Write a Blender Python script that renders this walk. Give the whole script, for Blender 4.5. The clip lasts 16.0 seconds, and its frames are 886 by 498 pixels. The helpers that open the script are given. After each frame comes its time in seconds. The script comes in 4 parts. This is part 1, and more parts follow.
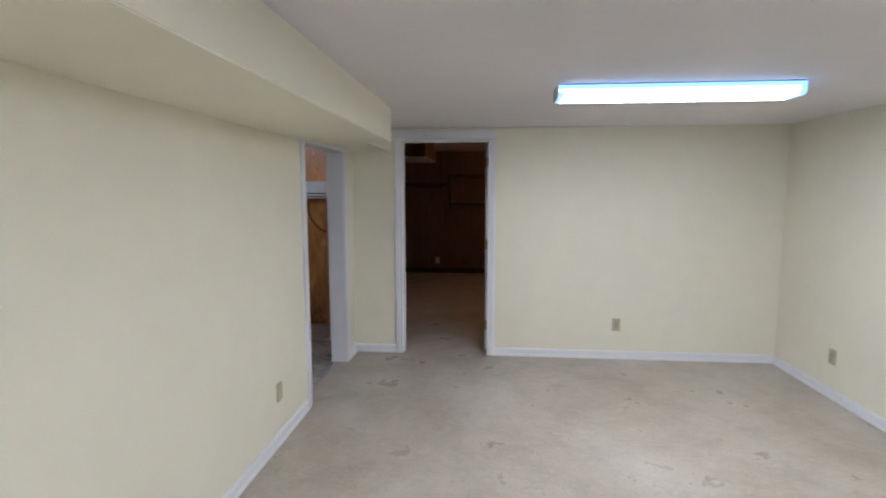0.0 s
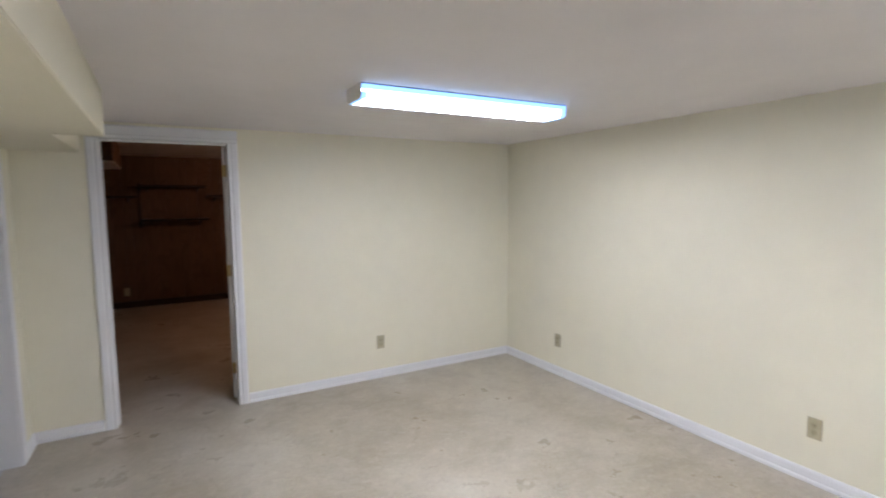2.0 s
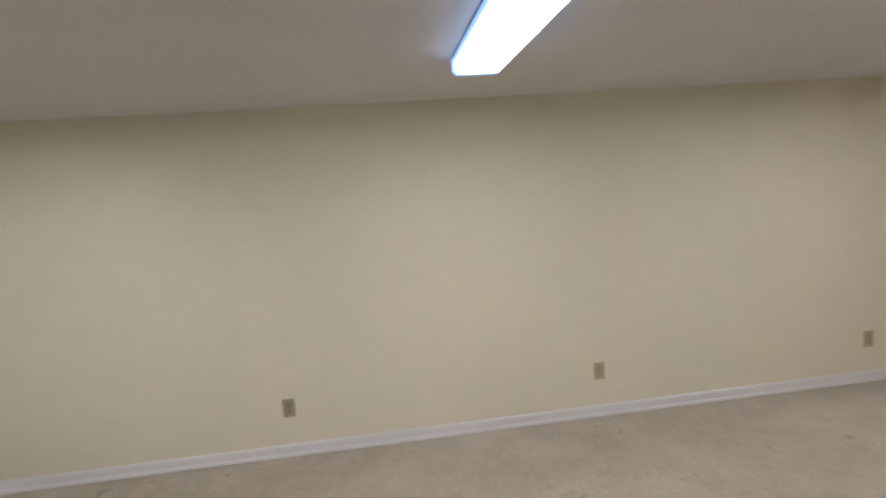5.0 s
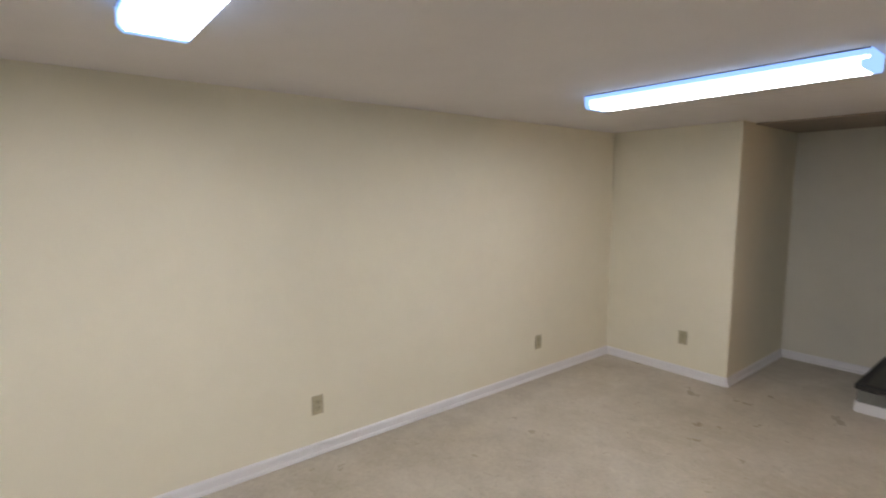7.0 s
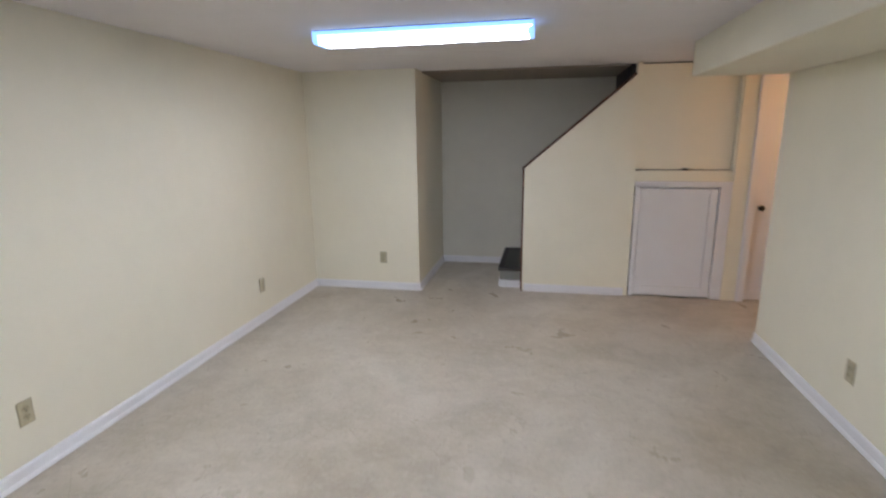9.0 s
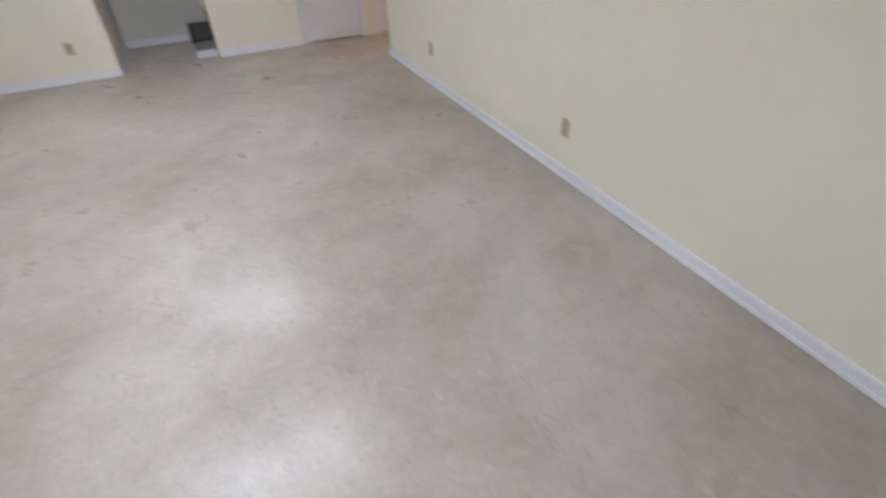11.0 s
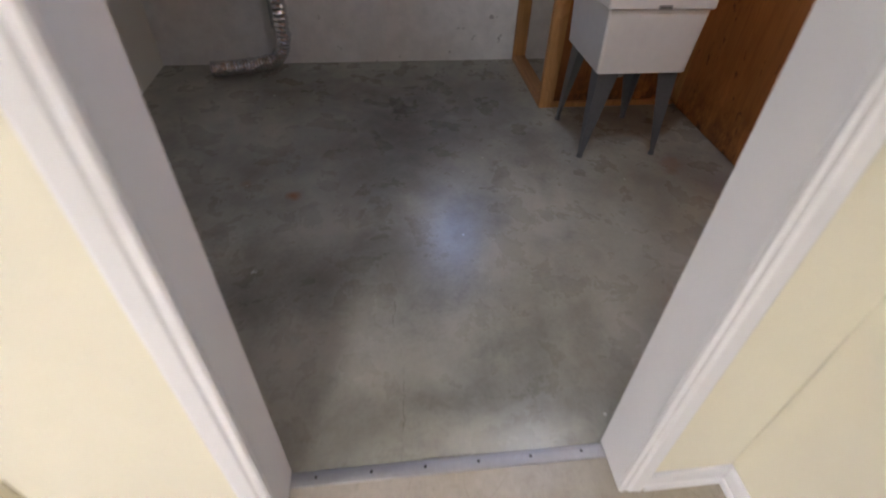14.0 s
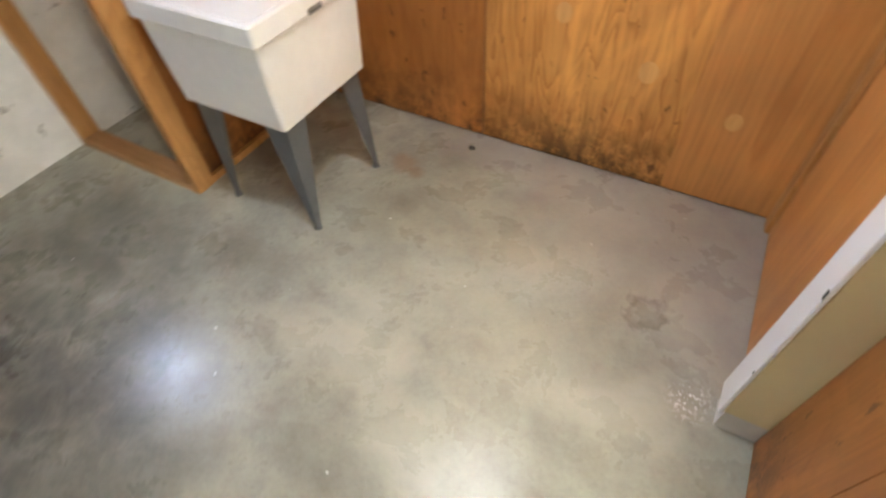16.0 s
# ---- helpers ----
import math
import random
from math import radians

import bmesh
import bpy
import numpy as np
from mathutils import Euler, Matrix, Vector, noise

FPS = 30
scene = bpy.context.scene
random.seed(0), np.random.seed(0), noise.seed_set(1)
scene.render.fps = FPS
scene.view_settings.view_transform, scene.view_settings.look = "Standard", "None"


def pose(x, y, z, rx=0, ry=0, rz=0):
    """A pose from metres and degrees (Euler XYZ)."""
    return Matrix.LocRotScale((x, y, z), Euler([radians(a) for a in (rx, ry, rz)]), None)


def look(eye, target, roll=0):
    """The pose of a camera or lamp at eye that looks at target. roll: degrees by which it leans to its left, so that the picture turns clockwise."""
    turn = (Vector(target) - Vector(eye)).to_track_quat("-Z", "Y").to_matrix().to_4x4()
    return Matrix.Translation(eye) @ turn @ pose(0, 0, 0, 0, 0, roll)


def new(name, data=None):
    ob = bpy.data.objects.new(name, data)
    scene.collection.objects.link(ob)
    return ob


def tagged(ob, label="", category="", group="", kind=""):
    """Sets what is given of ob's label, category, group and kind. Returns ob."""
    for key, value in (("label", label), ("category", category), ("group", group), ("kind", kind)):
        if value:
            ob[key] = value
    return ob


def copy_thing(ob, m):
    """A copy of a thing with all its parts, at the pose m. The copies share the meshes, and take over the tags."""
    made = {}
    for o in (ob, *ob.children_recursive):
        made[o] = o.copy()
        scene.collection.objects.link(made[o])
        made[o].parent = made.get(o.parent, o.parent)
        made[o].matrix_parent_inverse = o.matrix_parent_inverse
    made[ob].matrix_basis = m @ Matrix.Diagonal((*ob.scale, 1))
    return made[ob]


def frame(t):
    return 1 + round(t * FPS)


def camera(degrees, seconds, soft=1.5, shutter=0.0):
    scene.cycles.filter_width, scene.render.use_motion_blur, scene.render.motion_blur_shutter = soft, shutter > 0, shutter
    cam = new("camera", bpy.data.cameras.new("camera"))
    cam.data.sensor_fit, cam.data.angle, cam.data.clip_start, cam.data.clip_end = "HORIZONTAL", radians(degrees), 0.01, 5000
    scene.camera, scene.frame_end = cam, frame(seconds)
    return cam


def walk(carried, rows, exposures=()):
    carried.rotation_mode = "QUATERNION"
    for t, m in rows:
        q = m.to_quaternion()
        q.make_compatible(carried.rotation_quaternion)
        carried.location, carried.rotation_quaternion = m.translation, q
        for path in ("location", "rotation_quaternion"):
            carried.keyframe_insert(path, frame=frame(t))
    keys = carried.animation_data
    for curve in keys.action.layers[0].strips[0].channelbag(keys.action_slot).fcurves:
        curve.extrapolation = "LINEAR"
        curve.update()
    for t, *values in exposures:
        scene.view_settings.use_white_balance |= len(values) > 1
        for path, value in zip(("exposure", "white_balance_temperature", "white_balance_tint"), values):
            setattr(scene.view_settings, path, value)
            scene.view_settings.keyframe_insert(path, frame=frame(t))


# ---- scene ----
cam = camera(83.0, 16.0, soft=2.0, shutter=0.4)
PATH = [
    (0, (-2.573, -4.62, 1.548), (-2.752, -2.641, 1.316), -0.0),
    (0.5, (-2.82, -4.551, 1.555), (-2.663, -2.57, 1.327), 0.1),
    (1, (-2.945, -4.362, 1.519), (-2.523, -2.418, 1.306), 0.1),
    (1.5, (-2.965, -4.174, 1.55), (-2.283, -2.303, 1.359), 0.1),
    (2, (-3.045, -4.061, 1.567), (-2.065, -2.329, 1.374), -0.5),
    (2.5, (-3.135, -3.854, 1.514), (-1.832, -2.344, 1.36), -0.9),
    (3, (-3.018, -3.629, 1.541), (-1.476, -2.369, 1.355), -0.8),
    (3.5, (-3.028, -3.576, 1.54), (-1.288, -2.605, 1.367), -0.3),
    (4, (-3.117, -3.46, 1.604), (-1.209, -2.906, 1.374), -1.3),
    (6.3, (-2.947, -3.442, 1.557), (-1.159, -4.317, 1.368), -1.6),
    (6.5, (-2.978, -3.417, 1.486), (-1.225, -4.362, 1.299), 0.1),
    (7, (-2.713, -3.575, 1.586), (-1.161, -4.816, 1.353), -0.1),
    (7.5, (-2.543, -3.559, 1.547), (-1.284, -5.096, 1.318), -0.2),
    (8, (-2.4, -3.437, 1.52), (-1.503, -5.213, 1.318), 0.2),
    (8.2, (-2.387, -3.505, 1.519), (-1.611, -5.335, 1.294), -0.3),
    (10.3, (-1.893, -2.007, 1.635), (-2.145, -3.75, 0.688), -0.7),
    (10.5, (-1.843, -1.879, 1.672), (-2.214, -3.565, 0.661), -1.4),
    (11, (-1.948, -1.447, 1.611), (-2.591, -2.912, 0.41), -2.5),
    (11.5, (-1.923, -1.228, 1.4), (-3.068, -2.3, 0.159), 2.1),
    (12, (-1.911, -1.12, 1.484), (-3.342, -1.678, 0.203), 2.0),
    (12.5, (-2.265, -0.954, 1.418), (-3.783, -1.191, 0.137), 1.7),
    (13, (-2.605, -0.944, 1.423), (-4.155, -0.977, 0.161), 0.6),
    (13.5, (-2.944, -0.948, 1.407), (-4.484, -0.835, 0.136), 0.6),
    (14, (-3.301, -0.916, 1.448), (-4.771, -0.715, 0.106), 2.0),
    (14.5, (-3.695, -0.919, 1.467), (-5.059, -0.612, 0.037), -0.2),
    (15, (-3.944, -0.831, 1.481), (-5.181, -0.318, -0.005), -2.1),
    (15.5, (-4.156, -0.705, 1.531), (-5.192, 0.034, -0.011), -4.4),
    (16, (-4.437, -0.782, 1.441), (-5.121, 0.316, -0.085), -3.9),
]
EXPOSURES = [(0, -0.05, 6000, 17), (1.5, 0.03, 6100, 17), (2.5, -0.1, 6350, 17), (3.5, -0.6, 6600, 16), (4.2, -0.75, 6900, 17), (6.3, -0.65, 7000, 18), (7.0, -0.55, 6900, 18), (8.2, -0.38, 6300, 17),
             (10.3, -0.22, 6050, 18), (11.2, -0.18, 5950, 18), (11.7, 0.08, 6000, 18), (12.3, 0.45, 6250, 19), (13.6, 0.65, 6350, 20), (14.1, 1.1, 6950, 20), (14.6, 2.35, 7700, 14), (15.2, 2.6, 7850, 12), (16, 2.62, 7850, 9)]
walk(cam, [(t, look(eye, target, roll)) for t, eye, target, roll in PATH], EXPOSURES)

# ---- world and light ----
H = 2.11          # ceiling of the long room
world = bpy.data.worlds.new("world")
scene.world = world
world.use_nodes = True
world.node_tree.nodes["Background"].inputs["Color"].default_value = (0.02, 0.02, 0.025, 1)
world.node_tree.nodes["Background"].inputs["Strength"].default_value = 0.05

TUBE_POWER = 48.0      # glow of the fluorescent wraps
BULB_POWER = 150.0     # glow of the utility room bulb
HALL_POWER = 430.0     # glow of the warm hall bulb
DEN_POWER = 700.0       # glow of the dim warm bulb in the panelled room
DAY_POWER = 25.0       # daylight in the small basement window


# ---- material helpers ----
def principled(name, color=(0.5, 0.5, 0.5), rough=0.6, metal=0.0, spec=0.5):
    m = bpy.data.materials.new(name)
    m.use_nodes = True
    b = m.node_tree.nodes["Principled BSDF"]
    b.inputs["Base Color"].default_value = (*color, 1)
    b.inputs["Roughness"].default_value = rough
    b.inputs["Metallic"].default_value = metal
    b.inputs["Specular IOR Level"].default_value = spec
    return m, m.node_tree, b


def node(nt, kind, **sets):
    n = nt.nodes.new(kind)
    for k, v in sets.items():
        n.inputs[k].default_value = v
    return n


def noise_tex(nt, coord, scale, detail=4.0, rough=0.55, distort=0.0):
    n = nt.nodes.new("ShaderNodeTexNoise")
    n.inputs["Scale"].default_value = scale
    n.inputs["Detail"].default_value = detail
    n.inputs["Roughness"].default_value = rough
    n.inputs["Distortion"].default_value = distort
    nt.links.new(coord, n.inputs["Vector"])
    return n.outputs["Fac"]


def ramp(nt, value, stops):
    r = nt.nodes.new("ShaderNodeValToRGB")
    e = r.color_ramp.elements
    while len(e) < len(stops):
        e.new(0.5)
    for s, (p, c) in zip(e, stops):
        s.position = p
        s.color = (*c, 1) if len(c) == 3 else c
    nt.links.new(value, r.inputs["Fac"])
    return r.outputs["Color"]


def grey(a):
    return (a, a, a)


def mixed(nt, fac, a, b, how="MIX"):
    m = nt.nodes.new("ShaderNodeMix")
    m.data_type, m.blend_type = "RGBA", how
    for sock, v in ((m.inputs["Factor"], fac), (m.inputs["A"], a), (m.inputs["B"], b)):
        if isinstance(v, (int, float)):
            sock.default_value = v
        elif isinstance(v, tuple):
            sock.default_value = (*v, 1)
        else:
            nt.links.new(v, sock)
    return m.outputs["Result"]


def calc(nt, op, a, b=0.0):
    m = nt.nodes.new("ShaderNodeMath")
    m.operation = op
    for sock, v in zip(m.inputs, (a, b)):
        if isinstance(v, (int, float)):
            sock.default_value = v
        else:
            nt.links.new(v, sock)
    return m.outputs[0]


def bump(nt, b, height, strength=0.2, distance=0.002):
    n = nt.nodes.new("ShaderNodeBump")
    n.inputs["Strength"].default_value = strength
    n.inputs["Distance"].default_value = distance
    nt.links.new(height, n.inputs["Height"])
    nt.links.new(n.outputs["Normal"], b.inputs["Normal"])


def world_coord(nt):
    return nt.nodes.new("ShaderNodeNewGeometry").outputs["Position"]


def object_coord(nt):
    return nt.nodes.new("ShaderNodeTexCoord").outputs["Object"]


def stretched(nt, coord, scale, turn=(0, 0, 0)):
    m = nt.nodes.new("ShaderNodeMapping")
    m.inputs["Scale"].default_value = scale
    m.inputs["Rotation"].default_value = turn
    nt.links.new(coord, m.inputs["Vector"])
    return m.outputs["Vector"]


def spot_mask(nt, coord, x, y, radius, soft, wobble):
    """One where the floor lies within a ragged patch round (x, y)."""
    d = nt.nodes.new("ShaderNodeVectorMath")
    d.operation = "DISTANCE"
    nt.links.new(coord, d.inputs[0])
    d.inputs[1].default_value = (x, y, 0)
    ragged = calc(nt, "ADD", d.outputs["Value"], calc(nt, "MULTIPLY", calc(nt, "SUBTRACT", wobble, 0.5), radius * 2.2))
    mr = nt.nodes.new("ShaderNodeMapRange")
    mr.inputs["From Min"].default_value = radius + soft
    mr.inputs["From Max"].default_value = radius - soft
    nt.links.new(ragged, mr.inputs["Value"])
    return mr.outputs["Result"]


# ---- materials ----
def paint(name, color, rough, vary=0.06, grain=260.0, strength=0.12):
    m, nt, b = principled(name, color, rough, spec=0.35)
    p = world_coord(nt)
    big = noise_tex(nt, p, 0.9, 3)
    fine = noise_tex(nt, p, 7.0, 5)
    shade = tuple(c * (1 - 2 * vary) for c in color)
    c1 = ramp(nt, big, [(0.35, shade), (0.65, color)])
    c2 = ramp(nt, fine, [(0.3, grey(0.975)), (0.7, grey(1.0))])
    nt.links.new(mixed(nt, 1.0, c1, c2, "MULTIPLY"), b.inputs["Base Color"])
    rr = nt.nodes.new("ShaderNodeMapRange")
    rr.inputs["To Min"].default_value, rr.inputs["To Max"].default_value = rough - 0.07, rough + 0.07
    nt.links.new(fine, rr.inputs["Value"])
    nt.links.new(rr.outputs["Result"], b.inputs["Roughness"])
    bump(nt, b, noise_tex(nt, p, grain, 2), strength, 0.0012)
    return m


CREAM = paint("cream_wall_paint", (0.815, 0.778, 0.637), 0.55, 0.02)
CEIL = paint("ceiling_paint", (0.76, 0.73, 0.735), 0.8, 0.03, 180, 0.2)
TRIM = paint("white_trim_paint", (0.80, 0.80, 0.82), 0.35, 0.03, 90, 0.1)
YELLOWED = paint("yellowed_drywall", (0.78, 0.68, 0.42), 0.7, 0.08)
NOOKCEIL = paint("taupe_nook_ceiling", (0.34, 0.29, 0.235), 0.7, 0.05)
# cream with the stair nook's shade in its colour; also plain partition drywall
DULLCREAM = paint("dull_cream_paint", (0.72, 0.70, 0.61), 0.6)


def sheet_floor():
    m, nt, b = principled("beige_sheet_floor", (0.5, 0.46, 0.38), 0.3)
    p = world_coord(nt)
    big = noise_tex(nt, p, 0.85, 5, 0.6, 0.5)
    mid = noise_tex(nt, p, 3.4, 8, 0.66, 0.15)
    fine = noise_tex(nt, p, 42, 5, 0.7)
    base = ramp(nt, big, [(0.30, (0.375, 0.328, 0.25)), (0.5, (0.462, 0.417, 0.34)), (0.68, (0.55, 0.507, 0.435))])
    c = mixed(nt, 1.0, base, ramp(nt, mid, [(0.28, grey(0.86)), (0.48, grey(0.97)), (0.66, grey(1.05))]), "MULTIPLY")
    c = mixed(nt, 1.0, c, ramp(nt, fine, [(0.32, grey(0.90)), (0.55, grey(1.0))]), "MULTIPLY")
    # brown worn clouds
    cloud = noise_tex(nt, p, 2.1, 6, 0.62, 0.4)
    c = mixed(nt, calc(nt, "MULTIPLY", ramp(nt, cloud, [(0.52, grey(0)), (0.72, grey(1))]), 0.45), c, (0.33, 0.275, 0.20))
    # fine dark scratches, dents and heel marks, thin and few
    gate = ramp(nt, noise_tex(nt, p, 2.6, 4, 0.6), [(0.46, grey(0.15)), (0.62, grey(1))])
    for sx, sy, turn, low, k in ((120, 22, 0.5, 0.28, 0.42), (34, 130, 0.9, 0.245, 0.25)):
        mark = noise_tex(nt, stretched(nt, p, (sx, sy, 1), (0, 0, turn)), 1.0, 3, 0.55, 0.25)
        c = mixed(nt, calc(nt, "MULTIPLY", calc(nt, "MULTIPLY", ramp(nt, mark, [(low, grey(1)), (low + 0.06, grey(0))]), gate), k), c, (0.17, 0.13, 0.09))
    # worn brown drifts of fine flecks, and a few pale scuffs
    fleck = noise_tex(nt, stretched(nt, p, (38, 52, 1), (0, 0, 0.7)), 1.0, 6, 0.68, 0.3)
    c = mixed(nt, calc(nt, "MULTIPLY", calc(nt, "MULTIPLY", ramp(nt, fleck, [(0.54, grey(0)), (0.70, grey(1))]), gate), 0.38), c, (0.25, 0.19, 0.13))
    pale = noise_tex(nt, stretched(nt, p, (13, 19, 1), (0, 0, 1.1)), 1.0, 8, 0.7, 0.3)
    c = mixed(nt, calc(nt, "MULTIPLY", ramp(nt, pale, [(0.50, grey(0)), (0.66, grey(1))]), 0.18), c, (0.66, 0.61, 0.53))
    # faint diagonal joints telegraphing through, broken up by wear
    xy = nt.nodes.new("ShaderNodeSeparateXYZ")
    nt.links.new(p, xy.inputs[0])
    worn = noise_tex(nt, p, 2.3, 4, 0.6)
    slack = calc(nt, "MULTIPLY", calc(nt, "SUBTRACT", noise_tex(nt, p, 6.0, 4, 0.6), 0.5), 0.012)
    along = calc(nt, "ADD", calc(nt, "MULTIPLY", calc(nt, "ADD", xy.outputs["X"], xy.outputs["Y"]), 0.7071), slack)
    off = calc(nt, "ABSOLUTE", calc(nt, "SUBTRACT", calc(nt, "FRACT", calc(nt, "DIVIDE", along, 0.305)), 0.5))
    joint = calc(nt, "MULTIPLY", ramp(nt, off, [(0.0, grey(1)), (0.009, grey(0))]), ramp(nt, worn, [(0.52, grey(0)), (0.60, grey(1))]))
    c = mixed(nt, calc(nt, "MULTIPLY", joint, 0.30), c, (0.22, 0.18, 0.13))
    # hairline veins where the sheet has crazed
    bent = nt.nodes.new("ShaderNodeVectorMath")
    bent.operation = "ADD"
    wander = nt.nodes.new("ShaderNodeTexNoise")
    wander.inputs["Scale"].default_value, wander.inputs["Detail"].default_value = 4.0, 5.0
    nt.links.new(p, wander.inputs["Vector"])
    shrunk = nt.nodes.new("ShaderNodeVectorMath")
    shrunk.operation = "SCALE"
    shrunk.inputs["Scale"].default_value = 0.35
    nt.links.new(wander.outputs["Color"], shrunk.inputs[0])
    nt.links.new(p, bent.inputs[0])
    nt.links.new(shrunk.outputs[0], bent.inputs[1])
    cell = nt.nodes.new("ShaderNodeTexVoronoi")
    cell.feature = "DISTANCE_TO_EDGE"
    cell.inputs["Scale"].default_value = 5.5
    nt.links.new(bent.outputs[0], cell.inputs["Vector"])
    vein = calc(nt, "MULTIPLY", ramp(nt, cell.outputs["Distance"], [(0.0, grey(1)), (0.022, grey(0))]), ramp(nt, noise_tex(nt, p, 3.1, 4, 0.6), [(0.50, grey(0)), (0.64, grey(1))]))
    c = mixed(nt, calc(nt, "MULTIPLY", vein, 0.42), c, (0.24, 0.19, 0.14))
    nt.links.new(c, b.inputs["Base Color"])
    nt.links.new(ramp(nt, mid, [(0.3, grey(0.40)), (0.7, grey(0.25))]), b.inputs["Roughness"])
    lumps = noise_tex(nt, p, 6.0, 5, 0.6)
    dents = ramp(nt, noise_tex(nt, stretched(nt, p, (30, 14, 1), (0, 0, 0.4)), 1.0, 3, 0.5), [(0.30, grey(0)), (0.38, grey(1))])
    c = mixed(nt, calc(nt, "MULTIPLY", calc(nt, "SUBTRACT", 1.0, dents), 0.16), c, (0.22, 0.17, 0.12))
    nt.links.new(c, b.inputs["Base Color"])
    bump(nt, b, calc(nt, "ADD", lumps, calc(nt, "ADD", calc(nt, "MULTIPLY", fine, 0.10), calc(nt, "MULTIPLY", dents, 0.40))), 0.16, 0.006)
    return m


CRACK_Y = -0.91


def concrete_floor():
    m, nt, b = principled("grey_sealed_concrete", (0.3, 0.29, 0.26), 0.3)
    p = world_coord(nt)
    big = noise_tex(nt, p, 1.3, 5, 0.6, 0.6)
    mid = noise_tex(nt, p, 4.4, 8, 0.66, 0.25)
    fine = noise_tex(nt, p, 60, 4, 0.7)
    base = ramp(nt, big, [(0.28, (0.205, 0.20, 0.17)), (0.5, (0.325, 0.318, 0.265)), (0.72, (0.45, 0.445, 0.375))])
    c = mixed(nt, 1.0, base, ramp(nt, mid, [(0.25, grey(0.66)), (0.46, grey(0.95)), (0.72, grey(1.12))]), "MULTIPLY")
    c = mixed(nt, 1.0, c, ramp(nt, fine, [(0.3, grey(0.86)), (0.55, grey(1.0))]), "MULTIPLY")
    scour = noise_tex(nt, p, 2.2, 5, 0.58, 0.3)
    c = mixed(nt, calc(nt, "MULTIPLY", ramp(nt, scour, [(0.52, grey(0)), (0.66, grey(1))]), 0.55), c, (0.50, 0.485, 0.405))
    c = mixed(nt, calc(nt, "MULTIPLY", ramp(nt, scour, [(0.28, grey(1)), (0.48, grey(0))]), 0.5), c, (0.14, 0.13, 0.105))
    trowel = noise_tex(nt, stretched(nt, p, (3.0, 3.8, 3.0), (0, 0, 0.5)), 1.0, 6, 0.55, 0.3)
    c = mixed(nt, calc(nt, "MULTIPLY", ramp(nt, trowel, [(0.46, grey(0)), (0.60, grey(0.8)), (0.70, grey(1))]), 0.16), c, (0.53, 0.53, 0.42))
    c = mixed(nt, calc(nt, "MULTIPLY", ramp(nt, trowel, [(0.30, grey(1)), (0.36, grey(0.6)), (0.44, grey(0))]), 0.22), c, (0.15, 0.14, 0.115))
    wob = noise_tex(nt, p, 4.2, 6, 0.65, 0.8)
    wob2 = noise_tex(nt, p, 14, 5, 0.65)
    smear = ramp(nt, noise_tex(nt, p, 6.5, 8, 0.72, 0.5), [(0.34, grey(0.25)), (0.6, grey(1))])
    # dark marks in front of the framing and out across the floor
    for x, y, r, s, k in ((-6.30, -0.85, 0.42, 0.26, 0.9), (-5.95, -0.70, 0.20, 0.14, 0.8), (-6.50, -0.30, 0.24, 0.22, 0.65), (-6.55, -1.4, 0.22, 0.18, 0.5), (-5.62, -0.98, 0.20, 0.18, 0.6), (-5.35, -1.05, 0.14, 0.12, 0.4), (-5.75, -0.15, 0.13, 0.12, 0.45), (-5.05, -0.95, 0.10, 0.1, 0.45)):
        c = mixed(nt, calc(nt, "MULTIPLY", calc(nt, "MULTIPLY", spot_mask(nt, p, x, y, r, s * 1.5, wob), smear), k), c, (0.075, 0.07, 0.06))
    # mauve-grey strip of old sealer along the plywood and by the wall end
    side = nt.nodes.new("ShaderNodeSeparateXYZ")
    nt.links.new(p, side.inputs[0])
    lean = calc(nt, "ADD", calc(nt, "ADD", side.outputs["Y"], calc(nt, "MULTIPLY", side.outputs["X"], 0.55)), calc(nt, "MULTIPLY", calc(nt, "SUBTRACT", wob, 0.5), 0.55))
    strip = nt.nodes.new("ShaderNodeMapRange")
    strip.inputs["From Min"].default_value, strip.inputs["From Max"].default_value = -2.17, -1.99
    nt.links.new(lean, strip.inputs["Value"])
    c = mixed(nt, calc(nt, "MULTIPLY", strip.outputs["Result"], 0.55), c, (0.33, 0.29, 0.285))
    # broad pale yellowish patch, rust and the patched drain
    c = mixed(nt, calc(nt, "MULTIPLY", spot_mask(nt, p, -4.75, 0.15, 0.55, 0.4, wob), 0.35), c, (0.50, 0.49, 0.38))
    for x, y, r, col, k in ((-5.333, -1.378, 0.028, (0.24, 0.09, 0.02), 0.95), (-5.48, 0.62, 0.055, (0.27, 0.15, 0.085), 0.5), (-5.40, 0.58, 0.03, (0.22, 0.12, 0.06), 0.5),
                            (-5.45, -1.62, 0.02, (0.26, 0.12, 0.04), 0.5)):
        c = mixed(nt, calc(nt, "MULTIPLY", spot_mask(nt, p, x, y, r, 0.02, wob2), k), c, col)
    ring = calc(nt, "SUBTRACT", spot_mask(nt, p, -4.345, 0.318, 0.068, 0.012, wob2), calc(nt, "MULTIPLY", spot_mask(nt, p, -4.345, 0.318, 0.050, 0.012, wob2), 0.65))
    c = mixed(nt, calc(nt, "MULTIPLY", ring, 0.6), c, (0.13, 0.115, 0.095))
    # dried white paint drips by the pier
    c = mixed(nt, calc(nt, "MULTIPLY", spot_mask(nt, p, -4.15, 0.07, 0.045, 0.035, wob2), ramp(nt, noise_tex(nt, p, 80, 5), [(0.53, grey(0)), (0.58, grey(1))])), c, (0.8, 0.8, 0.8))
